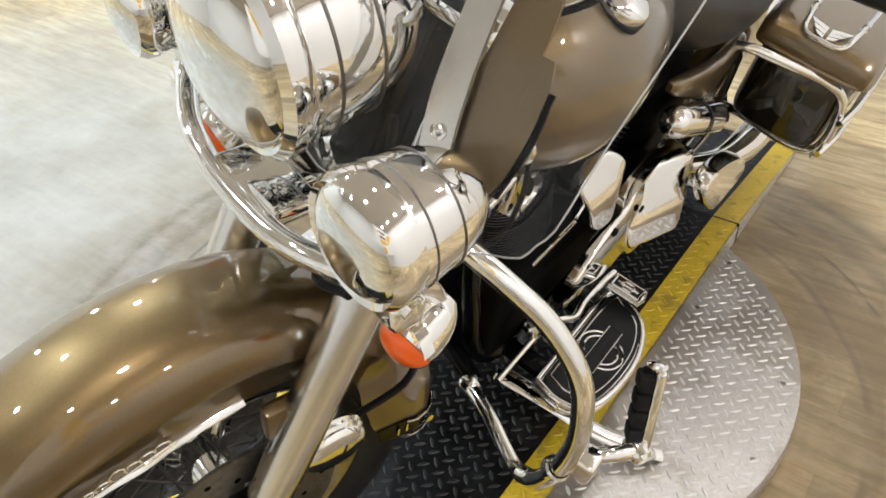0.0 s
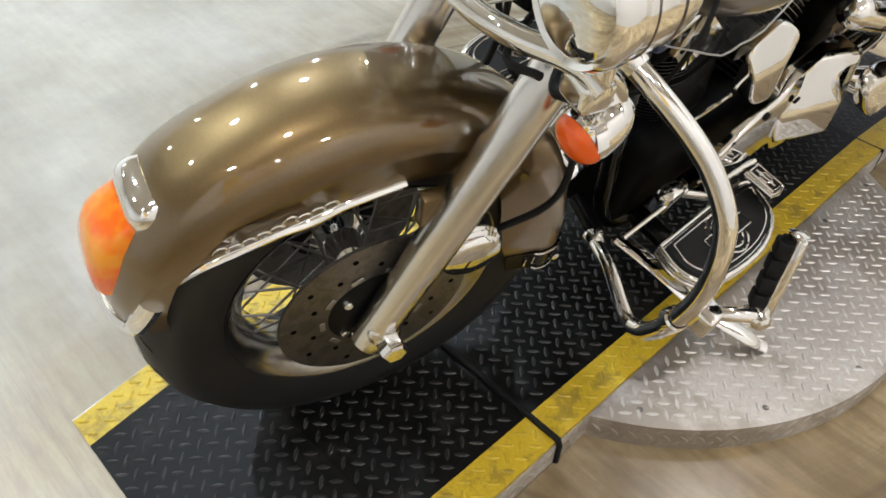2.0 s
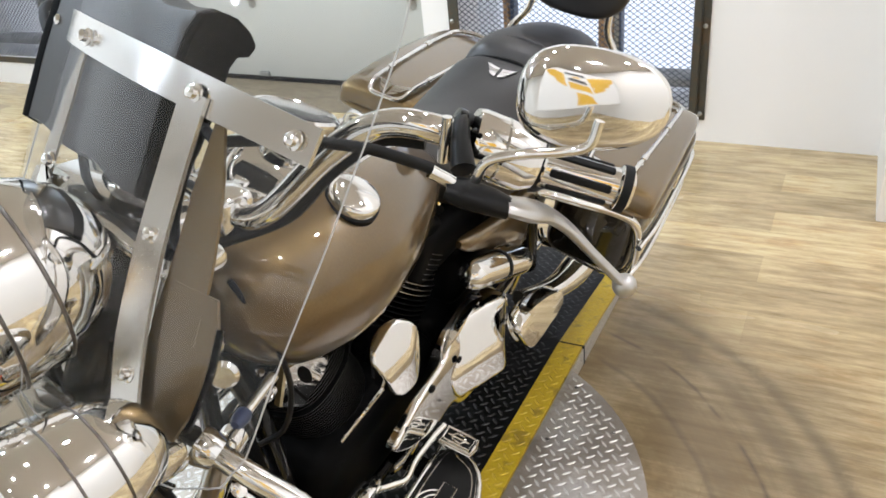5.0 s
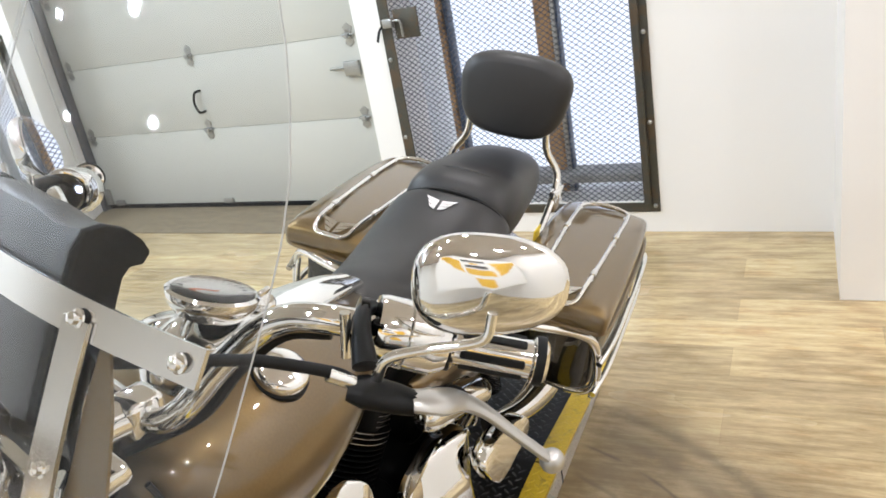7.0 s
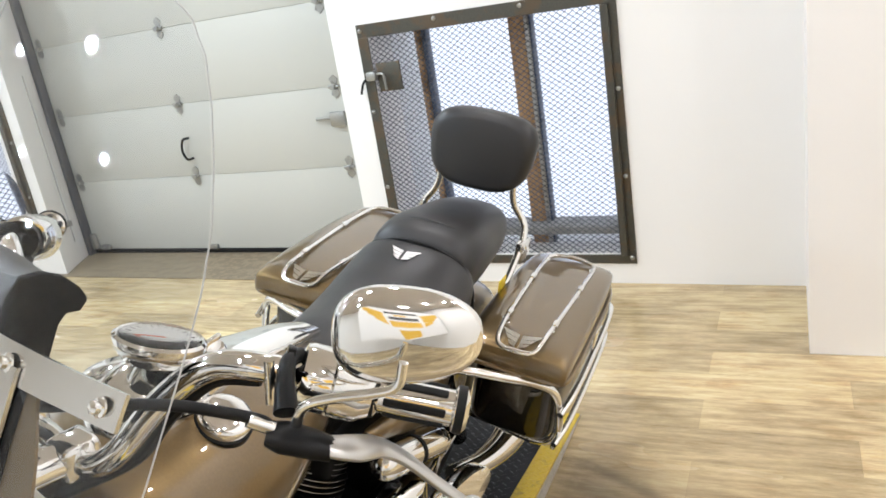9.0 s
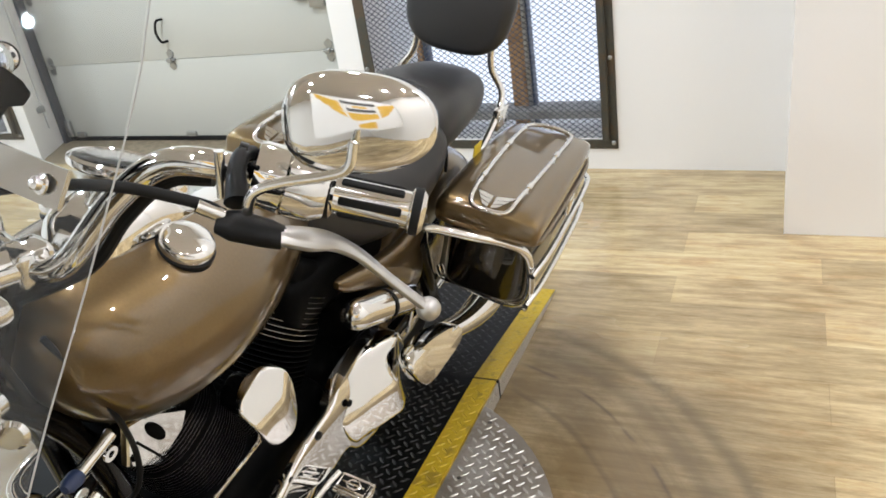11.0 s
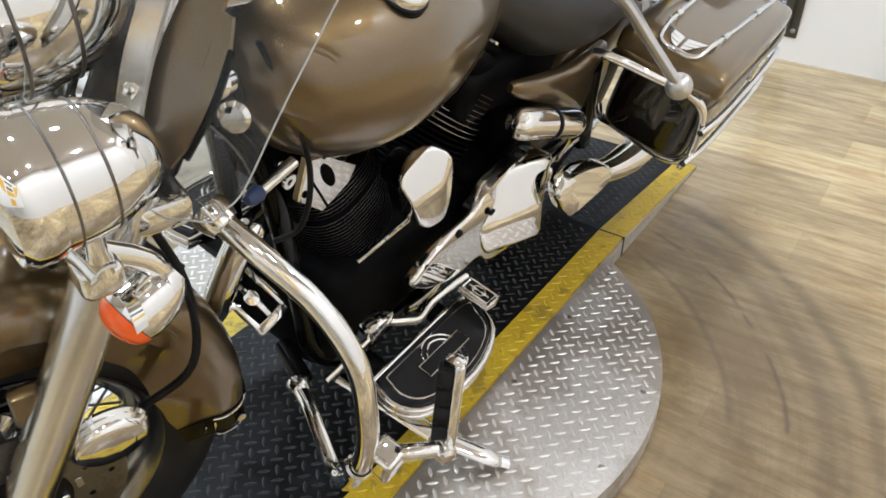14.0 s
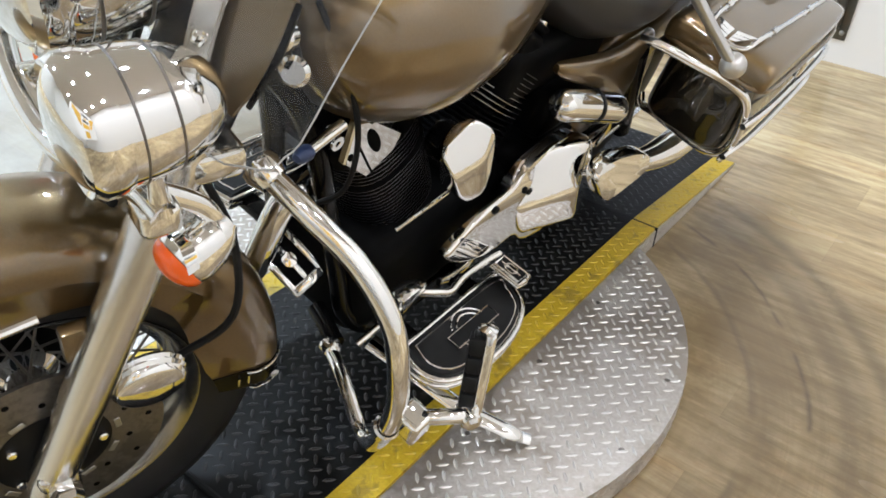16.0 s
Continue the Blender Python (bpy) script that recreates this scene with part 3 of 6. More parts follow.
# ---- hanging banner: white cloth with a winged emblem in plain shapes ----
CLOTH = shader("white_banner_cloth", (0.85, 0.85, 0.84), 0.6)
bump(CLOTH, noise_tex(CLOTH, coords(CLOTH), 5, 3), 0.3, 0.01)
GOLD_PRINT = shader("golden_print", (0.78, 0.48, 0.06), 0.5)
INK = shader("grey_print", (0.06, 0.06, 0.06), 0.5)
BX, BY, BZ = 1.85, -1.55, 1.7
banner = solid("banner", sheet([(BX - 1.3, BZ - 0.8), (BX + 1.2, BZ - 0.8), (BX + 1.2, BZ + 0.8), (BX - 1.3, BZ + 0.8)], 0.004), CLOTH, "white cloth banner with a golden winged emblem", "banner", "", Matrix.Translation((0, BY, 0)), False)
for s in (1, -1):
    for k in range(3):
        part("emblem_wing", sheet([(0.42, 0.34 - 0.17 * k), (1.17 - 0.2 * k, 0.56 - 0.22 * k), (1.12 - 0.2 * k, 0.36 - 0.18 * k), (0.98 - 0.2 * k, 0.28 - 0.18 * k), (0.42, 0.19 - 0.17 * k)], 0.003), GOLD_PRINT, banner, "", Matrix.Translation((BX, BY + 0.0055, BZ)) @ Matrix.Diagonal((s, 1, 1.4, 1)), False)
for w, z, h, ink in ((0.36, 0.52, 0.075, INK), (0.12, 0.34, 0.055, GOLD_PRINT), (0.30, 0.17, 0.07, INK), (0.34, -0.11, 0.14, GOLD_PRINT), (0.22, -0.55, 0.17, GOLD_PRINT)):
    part("emblem_bar", box(BX - w, BX + w, BY + 0.0055, BY + 0.008, BZ + z - h, BZ + z + h, 0.001, 1), ink, banner, "", None, False)

for x in (-1.2, 1.1):
    part("hanging_cord", rod((BX + x, BY + 0.002, BZ + 0.8), (BX + x, BY + 0.002, CEIL), 0.004, 8), INK, banner)

# ---- the platform with its turntable ----
PX0, PX1, PY0, PY1 = -0.25, 0.38, -0.32, 2.19
SEAM_A, SEAM_B = 0.262, 1.567
DISC_C, DISC_R = (0.065, 0.90), 0.64
STRIPE = 0.068
def lug_field(inside, x0, x1, y0, y1, z, pitch=0.0245):
    """Raised tread lugs, alternately turned, where inside(x, y) holds."""
    verts, faces = [], []
    q = math.sqrt(0.5) * pitch
    n = int(max(x1 - x0, y1 - y0) / q) + 4
    for i in range(-n, n):
        for j in range(-n, n):
            x, y = (x0 + x1) / 2 + (i - j) * q, (y0 + y1) / 2 + (i + j) * q
            if not (x0 + 0.008 < x < x1 - 0.008 and y0 < y < y1 and inside(x, y)):
                continue
            a = radians(45 if (i + j) % 2 else -45)
            c, s = math.cos(a), math.sin(a)
            k = len(verts)
            for u, v, h in ((-0.0135, 0, 0), (-0.006, -0.0036, 0), (0.006, -0.0036, 0), (0.0135, 0, 0), (0.006, 0.0036, 0), (-0.006, 0.0036, 0),
                            (-0.008, 0, 0.0016), (-0.004, -0.0014, 0.0018), (0.004, -0.0014, 0.0018), (0.008, 0, 0.0016), (0.004, 0.0014, 0.0018), (-0.004, 0.0014, 0.0018)):
                verts.append((x + u * c - v * s, y + u * s + v * c, z + h))
            for e in range(6):
                f = (e + 1) % 6
                faces.append((k + e, k + f, k + 6 + f, k + 6 + e))
            faces.append(tuple(k + 6 + e for e in range(6)))
    me = bpy.data.meshes.new("tread")
    me.from_pydata(verts, [], faces)
    bm = bmesh.new()
    bm.from_mesh(me)
    bpy.data.meshes.remove(me)
    return bm


plat = thing("platform", "black tread plate strip with worn yellow edges", "platform")
near_seam = lambda y: min(abs(y - SEAM_A), abs(y - SEAM_B)) < 0.016


def ramped(bm):
    """Both ends of the strip run down to the floor."""
    for v in bm.verts:
        y = v.co.y
        drop = 0.0575 * max(0.0, (-0.05 - y) / (-0.05 - PY0), (y - SEAM_B - 0.003) / (PY1 - SEAM_B - 0.003))
        if v.co.z > FLOOR + 0.02:
            v.co.z = max(v.co.z - drop, FLOOR + 0.0015)
    return bm


for a, b in ((PY0, -0.05), (-0.05, SEAM_A - 0.005), (SEAM_A + 0.005, SEAM_B - 0.003), (SEAM_B + 0.003, PY1)):
    deck = part("deck", ramped(box(PX0 + STRIPE, PX1 - STRIPE, a, b, FLOOR, 0)), PLATE_BLACK, plat)
    tagged(part("tread", ramped(lug_field(lambda x, y: not near_seam(y), PX0 + STRIPE - 0.002, PX1 - STRIPE + 0.002, a + 0.01, b - 0.01, 0)), LUG_BLACK, deck, smooth=False), kind="stuff")
    for x0 in (PX0, PX1 - STRIPE):
        stripe = part("edge_stripe", ramped(box(x0, x0 + STRIPE - 0.0004, a, b, FLOOR, 0.0004)), PLATE_YELLOW, plat, "worn yellow painted edge")
        tagged(part("tread", ramped(lug_field(lambda x, y: True, x0 - 0.001, x0 + STRIPE, a + 0.01, b - 0.01, 0.0004)), PLATE_YELLOW, stripe, smooth=False), kind="stuff")
    for x0, x1 in ((PX0 - 0.004, PX0 - 0.0005), (PX1 + 0.0005, PX1 + 0.004)):
        skirt = part("side_plate", ramped(box(x0, x1, a, b, FLOOR + 0.001, -0.006)), PLATE_STEEL, plat, "bare steel side plate")
        side = lug_field(lambda x, y: x < 0.047 - 0.0575 * max(0.0, (-0.05 - y) / (-0.05 - PY0), (y - SEAM_B) / (PY1 - SEAM_B)), -0.004, 0.056, a + 0.01, b - 0.01, 0, 0.022)
        side.transform(Matrix(((0, 0, 1 if x1 > 0.1 else -1, x1 if x1 > 0.1 else x0), (0, 1, 0, 0), (1, 0, 0, FLOOR + 0.002), (0, 0, 0, 1))))
        tagged(part("tread", side, PLATE_STEEL, skirt, smooth=False), kind="stuff")
part("seam_strip", tube([(PX0 - 0.006, SEAM_A, FLOOR + 0.02), (PX0 - 0.004, SEAM_A, 0.002), (PX1 + 0.003, SEAM_A, 0.003), (PX1 + 0.006, SEAM_A, -0.01), (PX1 + 0.006, SEAM_A, FLOOR + 0.004)], 0.0062, 8, curved=False), RUBBER, plat, "black rubber seam strip")
part("seam_strip", box(PX0, PX1 + 0.006, SEAM_B - 0.003, SEAM_B + 0.003, FLOOR, 0.0006), RUBBER, plat)
for sgn, name in ((1, "wing_plate"), (-1, "wing_plate")):
    xe = PX1 + 0.005 if sgn > 0 else PX0 - 0.005
    half = math.sqrt(DISC_R ** 2 - (xe - DISC_C[0]) ** 2)
    a0 = math.atan2(half, abs(xe - DISC_C[0]))
    pts = [(DISC_C[0] + sgn * DISC_R * math.cos(t), DISC_C[1] + DISC_R * math.sin(t)) for t in (-a0 + 2 * a0 * k / 48 for k in range(49))]
    bm = bmesh.new()
    f = bm.faces.new([bm.verts.new((x, y, -0.002)) for x, y in pts])
    ext = bmesh.ops.extrude_face_region(bm, geom=[f])
    bmesh.ops.translate(bm, vec=(0, 0, FLOOR + 0.002), verts=[v for v in ext["geom"] if isinstance(v, bmesh.types.BMVert)])
    bmesh.ops.recalc_face_normals(bm, faces=bm.faces[:])
    wing = part(name, bm, PLATE_STEEL, plat, "bare steel half-round tread plate")
    ok = lambda x, y, sgn=sgn, xe=xe: math.hypot(x - DISC_C[0], y - DISC_C[1]) < DISC_R - 0.014 and (x - xe) * sgn > 0.012
    xa, xb = (xe, DISC_C[0] + DISC_R) if sgn > 0 else (DISC_C[0] - DISC_R, xe)
    tagged(part("tread", lug_field(ok, xa, xb, DISC_C[1] - DISC_R, DISC_C[1] + DISC_R, -0.002), LUG_STEEL, wing, smooth=False), kind="stuff")
    band = lug_field(lambda x, y: True, -a0 * DISC_R, a0 * DISC_R, FLOOR + 0.008, -0.01, 0, 0.022)
    for v in band.verts:
        t = v.co.x / DISC_R
        r = DISC_R + v.co.z
        v.co = (DISC_C[0] + sgn * r * math.cos(t), DISC_C[1] + r * math.sin(t), v.co.y)
    tagged(part("rim_tread", band, PLATE_STEEL, wing, smooth=False), kind="stuff")
    for t in (-52, -30, -8, 14, 36, 54):
        c, s = math.cos(radians(t)) * sgn, math.sin(radians(t))
        part("screw", lathe([(0.0062, -0.004), (0.0062, 0.0006), (0.005, 0.0014), (0.002, 0.0006)], 12, pose(DISC_C[0] + (DISC_R - 0.035) * c, DISC_C[1] + (DISC_R - 0.035) * s, -0.002)), DISC_STEEL, wing)
    for y in (0.66, 0.92, 1.18):
        part("screw", lathe([(0.0062, -0.004), (0.0062, 0.0006), (0.005, 0.0014), (0.002, 0.0006)], 12, pose(xe + sgn * 0.03, y, -0.002)), DISC_STEEL, wing)

# ---- the motorcycle ----
LEAN = 16.41
BIKE = pose(0.012, 0.012, 0, 0, LEAN, 0)
bike = thing("motorcycle", "bronze touring motorcycle with chrome trim leaning on its stand", "motorcycle", BIKE)
RAKE = Vector((0, math.sin(radians(26)), math.cos(radians(26))))
ST = pose(-0.032, 0.065, 0.327) @ pose(0, 0, 0, 2.0, 1.0, 0) @ pose(0, 0, -0.32) @ Matrix.Translation((0, -0.157, 0)) @ Matrix.Rotation(radians(-17), 4, RAKE) @ Matrix.Translation((0, 0.157, 0))
AX = Matrix.Rotation(radians(90), 4, "Y")
AXLE = 0.318


def b_part(name, bm, material, label="", parent=None, m=None, smooth=True):
    return part(name, bm, material, parent or bike, label, m, smooth)


def f_part(name, bm, material, label="", parent=None):
    """A part that turns with the fork."""
    return part(name, bm, material, parent or bike, label, ST)


def tyre(m):
    prof = [(0.206, -0.052), (0.228, -0.062), (0.268, -0.067), (0.296, -0.06), (0.311, -0.045), (0.320, -0.024), (0.323, 0)]
    prof += [(r, -z) for r, z in prof[-2::-1]]
    return lathe(prof + [(0.2, 0.045), (0.2, -0.045)], 72, m, caps=False)


def tread_grooves(m):
    """Slanted grooves as thin dark blades sunk into the tread."""
    bm = bmesh.new()
    for k in range(30):
        for sgn in (-1, 1):
            a0 = 2 * math.pi * (k + (0.5 if sgn > 0 else 0)) / 30
            loops = []
            for u in range(5):
                w = u / 4
                z = sgn * (0.012 + 0.04 * w)
                r = (0.3238, 0.3222, 0.319, 0.3138, 0.3062)[u]
                a = a0 + 0.17 * w
                loops.append((a, r, z))
            for (a, r, z), (a2, r2, z2) in zip(loops, loops[1:]):
                d = 0.019 * (0.5 + min(r - 0.3055, 0.01) * 60)
                q = [bm.verts.new(p) for p in ((r * math.cos(a), r * math.sin(a), z), (r2 * math.cos(a2), r2 * math.sin(a2), z2), (r2 * math.cos(a2 + d), r2 * math.sin(a2 + d), z2), (r * math.cos(a + d), r * math.sin(a + d), z))]
                bm.faces.new(q)
    bm.transform(m)
    return bm


def wheel(prefix, place, front):
    m = (ST if front else Matrix()) @ place @ AX
    t = b_part(prefix + "_tyre", tyre(m), TYRE, "black road tyre with slanted grooves")
    tagged(b_part("tread_grooves", tread_grooves(m), GROOVE, "", t), kind="stuff")
    rim = b_part(prefix + "_rim", lathe([(0.207, -0.056), (0.213, -0.058), (0.213, -0.05), (0.2, -0.044), (0.188, -0.03), (0.184, 0), (0.188, 0.03), (0.2, 0.044), (0.213, 0.05), (0.213, 0.058), (0.207, 0.056), (0.198, 0.046), (0.18, 0.028), (0.177, 0), (0.18, -0.028), (0.198, -0.046), (0.207, -0.056)], 64, m, caps=False), RIM, "polished spoked rim")
    b_part("hub", lathe([(0.03, -0.07), (0.048, -0.065), (0.048, -0.055), (0.03, -0.045), (0.028, 0.045), (0.048, 0.055), (0.048, 0.065), (0.03, 0.07)], 24, m), CHROME, "", rim)
    for k in range(40):
        side = 1 if k % 2 else -1
        lean_ = 0.42 if (k // 2) % 2 else -0.42
        a = 2 * math.pi * k / 40
        p = Vector((0.044 * math.cos(a + lean_ * 1.9), 0.044 * math.sin(a + lean_ * 1.9), side * 0.058))
        q = Vector((0.186 * math.cos(a), 0.186 * math.sin(a), side * 0.012))
        b_part("spoke", rod(p, q, 0.0021, 6), DISC_STEEL, "", rim, m)
    return m


FM = wheel("front", pose(0, 0, AXLE), True)
RM = wheel("rear", pose(0, 1.60, AXLE), False)


def rotor(m, z):
    bm = lathe([(0.072, z - 0.002), (0.147, z - 0.002), (0.147, z + 0.003), (0.072, z + 0.003), (0.072, z - 0.002)], 56, caps=False)
    bm.transform(m)
    return bm


for sgn in (1, -1):
    ro = b_part("brake_disc", rotor(FM, sgn * 0.082), DISC_STEEL, "drilled steel brake disc")
    for k in range(20):
        a = 2 * math.pi * k / 20
        r = 0.125 if k % 2 else 0.10
        b_part("drill_hole", lathe([(0.0045, 0.0008), (0.0045, 0.0036)], 8), GROOVE, "", ro, FM @ Matrix.Translation((r * math.cos(a), r * math.sin(a), sgn * 0.082 + (0 if sgn > 0 else -0.0032))))
    b_part("disc_carrier", lathe([(0.04, sgn * 0.078), (0.074, sgn * 0.080), (0.074, sgn * 0.086), (0.05, sgn * 0.092), (0.03, sgn * 0.092)], 40, FM), SATIN, "black disc carrier", ro)
    for k in range(10):
        a = 2 * math.pi * k / 10 + 0.1
        b_part("carrier_slot", box(-0.010, 0.010, -0.0042, 0.0042, 0, 0.002, 0.001, 1), STEEL, "", ro, FM @ Matrix.Rotation(a, 4, "Z") @ Matrix.Translation((0, 0.083, sgn * 0.0862 - (0.002 if sgn < 0 else 0))))
    for k in range(5):
        a = 2 * math.pi * k / 5 + 0.3
        b_part("bolt", lathe([(0.007, sgn * 0.088), (0.007, sgn * 0.095), (0.005, sgn * 0.097)], 8, FM @ pose(0.06 * math.cos(a), 0.06 * math.sin(a), 0)), CHROME, "", ro)

# front fender: a swept arch round the wheel, its skirt cut by a straight lower edge
OUTER = [(14, 0.35), (22, 0.366), (34, 0.381), (48, 0.381), (62, 0.371), (76, 0.366), (90, 0.364), (120, 0.358), (150, 0.352), (175, 0.35), (188, 0.35)]
SKIRT = [(14, 0.318), (22, 0.326), (36, 0.31), (48, 0.272), (66, 0.239), (84, 0.238), (100, 0.247), (118, 0.258), (135, 0.245), (155, 0.215), (172, 0.215), (188, 0.235)]


def along(table, a):
    for (a0, v0), (a1, v1) in zip(table, table[1:]):
        if a <= a1:
            u = max(0.0, (a - a0) / (a1 - a0))
            return v0 + (v1 - v0) * u
    return table[-1][1]


def wheel_point(a, r, x):
    return (x, -r * math.cos(radians(a)), AXLE + r * math.sin(radians(a)))


def fender_section(a, half=0.088):
    big, low = along(OUTER, a), along(SKIRT, a)
    half = half * (0.66 + 0.34 * min(1, (a - 12) / 26) ** 0.6) if a < 38 else half
    pts = [(half * 0.88, low), (half * 0.955, low + (big - low) * 0.4), (half * 1.005, big - 0.062)]
    for k in range(1, 8):
        t = k / 8 * math.pi / 2
        pts.append((half * 1.005 * math.cos(t) ** 0.8, big - 0.062 + 0.062 * math.sin(t) ** 0.8))
    pts.append((0, big))
    return [wheel_point(a, r, x) for x, r in pts] + [wheel_point(a, r, -x) for x, r in pts[-2::-1]]


def shell(loops, thick):
    """A thin sheet of even thickness over a grid of points."""
    g = [[Vector(p) for p in row] for row in loops]
    n, m = len(g), len(g[0])
    inner = []
    for i in range(n):
        row = []
        for j in range(m):
            u = g[min(i + 1, n - 1)][j] - g[max(i - 1, 0)][j]
            v = g[i][min(j + 1, m - 1)] - g[i][max(j - 1, 0)]
            row.append(g[i][j] - u.cross(v).normalized() * thick)
        inner.append(row)
    bm = bmesh.new()
    A = [[bm.verts.new(p) for p in row] for row in g]
    B = [[bm.verts.new(p) for p in row] for row in inner]
    for i in range(n - 1):
        for j in range(m - 1):
            bm.faces.new((A[i][j], A[i][j + 1], A[i + 1][j + 1], A[i + 1][j]))
            bm.faces.new((B[i][j], B[i + 1][j], B[i + 1][j + 1], B[i][j + 1]))
    for i in range(n - 1):
        bm.faces.new((A[i][0], A[i + 1][0], B[i + 1][0], B[i][0]))
        bm.faces.new((A[i][-1], B[i][-1], B[i + 1][-1], A[i + 1][-1]))
    for j in range(m - 1):
        bm.faces.new((A[0][j], B[0][j], B[0][j + 1], A[0][j + 1]))
        bm.faces.new((A[-1][j], A[-1][j + 1], B[-1][j + 1], B[-1][j]))
    bmesh.ops.recalc_face_normals(bm, faces=bm.faces[:])
    return bm


ff = f_part("front_fender", shell([fender_section(14 + 173 * k / 60) for k in range(61)], 0.003), PAINT, "deep bronze pearl front fender")
for sgn in (1, -1):
    f_part("trim_strip", tube([wheel_point(a, along(SKIRT, a) + 0.004, sgn * (0.0805 if a > 38 else 0.0805 * (0.66 + 0.34 * ((a - 12) / 26) ** 0.6))) for a in (18, 22, 28, 34, 40, 48, 57, 66, 75, 84, 95)], 0.0055, 8, 4, flat=(0.55, 1.0)), CHROME, "chrome skirt strip", ff)
    # lettering on the skirt as a plain wavy bar
    wave = []
    for k in range(81):
        u = k / 80
        a = u * 2 * math.pi * 9
        tall = 0.013 if k < 9 or 40 < k < 50 else 0.0075
        wave.append((sgn * 0.0835, -0.215 + 0.15 * u - 0.005 * math.cos(a), 0.528 + 0.038 * u + tall * (0.5 + 0.5 * math.sin(a))))
    f_part("badge_bar", tube(wave, 0.0017, 6, 1, False), CHROME, "", ff)
    f_part("badge_bar", tube([(sgn * 0.0828, -0.22, 0.524), (sgn * 0.0832, -0.145, 0.541), (sgn * 0.0835, -0.062, 0.563)], 0.0014, 6), CHROME, "", ff)
f_part("fender_tip", tube([wheel_point(27, along(SKIRT, 27) + 0.010, 0.079), wheel_point(20, along(SKIRT, 20) + 0.008, 0.072), wheel_point(15, 0.33, 0.058), wheel_point(13.5, 0.342, 0.03), wheel_point(13.2, 0.346, 0.0), wheel_point(13.5, 0.342, -0.03), wheel_point(15, 0.33, -0.058), wheel_point(20, along(SKIRT, 20) + 0.008, -0.072), wheel_point(27, along(SKIRT, 27) + 0.010, -0.079)], 0.010, 10, 6, flat=(1.0, 1.5)), CHROME, "chrome fender tip", ff)


def lens_block(a0, a1, r_off, half, high):
    loops = []
    for k in range(9):
        a = a0 + (a1 - a0) * k / 8
        u = k / 8
        r = along(OUTER, a) + r_off
        h = high * (0.55 + 0.45 * math.sin(math.pi * min(1, max(0, u * 0.85 + 0.12))))
        w = half * (0.86 + 0.14 * math.sin(math.pi * u))
        loops.append([wheel_point(a, r + h * max(0.0, math.sin(t)) ** 0.6, w * math.copysign(abs(math.cos(t)) ** 0.55, math.cos(t))) for t in (math.pi * i / 10 for i in range(11))])
    return rings(loops)


f_part("marker_lens", lens_block(23, 40, -0.012, 0.05, 0.035), AMBER, "orange marker lamp lens", ff)
f_part("marker_base", lens_block(39.5, 46, -0.014, 0.052, 0.027), CHROME, "chrome marker lamp base", ff)
# rear tip of the fender with a striped badge
rear_tip = f_part("rear_tip", shell([fender_section(a, 0.0905) for a in (179, 182, 185, 187.5)], 0.004), BLACK, "black fender end badge", ff)
for a in (179.5, 187):
    f_part("badge_bar", tube(fender_section(a, 0.0925)[1:20], 0.0016, 6, 2), CHROME, "", rear_tip)
for k in range(3):
    r = 0.262 + 0.016 * k
    f_part("badge_bar", tube([wheel_point(181.5, r, 0.087), wheel_point(185, r, 0.087)], 0.0022, 6, 1, False), CHROME, "", rear_tip)
f_part("badge_bar", lathe([(0.007, 0), (0.007, 0.002)], 14, aim(wheel_point(183.3, 0.318, 0.092), wheel_point(183.3, 0.318, 0.2))), CHROME, "", rear_tip)

# fork
TOP = Vector((0, 0.30, 1.02))
for sgn in (1, -1):
    a, b = Vector((sgn * 0.117, -0.012, AXLE - 0.005)), Vector((sgn * 0.117, 0.285, 1.0))
    d = (b - a).normalized()
    leg = f_part("fork_slider", lathe([(0.012, -0.035), (0.026, -0.03), (0.0285, -0.01), (0.0285, 0.12), (0.030, 0.14), (0.0305, 0.52), (0.028, 0.53)], 28, aim(a, b)), ALU, "polished aluminium fork slider")
    f_part("fork_tube", rod(a + d * 0.52, b, 0.0215, 20), CHROME, "", leg)
    f_part("axle_nut", lathe([(0.017, 0), (0.0195, 0.004), (0.0195, 0.026), (0.016, 0.031)], 6, aim((sgn * 0.14, -0.006, AXLE - 0.004), (sgn * 0.2, -0.006, AXLE - 0.004))), CHROME, "", leg)
    f_part("axle_clamp", box(sgn * 0.095, sgn * 0.143, -0.034, 0.018, AXLE - 0.034, AXLE + 0.02, 0.012, 3), ALU, "", leg)
    f_part("fender_bracket", box(sgn * 0.085, sgn * 0.108, 0.035, 0.085, 0.50, 0.552, 0.006), PAINT, "", ff)
    f_part("bracket_bolt", lathe([(0.011, 0), (0.011, 0.012), (0.007, 0.016)], 10, aim((sgn * 0.125, 0.06, 0.487), (sgn * 0.2, 0.05, 0.48))), CHROME, "", leg)
    cal = f_part("brake_caliper", lathe([(0.03, 0), (0.052, 0.004), (0.057, 0.012), (0.051, 0.017), (0.056, 0.022), (0.050, 0.027), (0.054, 0.032), (0.050, 0.039), (0.045, 0.042), (0.02, 0.044), (0.001, 0.0445)], 28, aim((sgn * 0.084, 0.128, 0.413), (sgn * 0.2, 0.122, 0.404)) @ Matrix.Diagonal((0.92, 0.76, 0.85, 1))), CHROME, "ribbed polished brake caliper")
    f_part("hose", tube([(sgn * 0.09, 0.17, 0.42), (sgn * 0.12, 0.24, 0.5), (sgn * 0.10, 0.25, 0.62), (sgn * 0.06, 0.22, 0.74), (sgn * 0.04, 0.24, 0.86)], 0.0055, 8), RUBBER, "", cal)
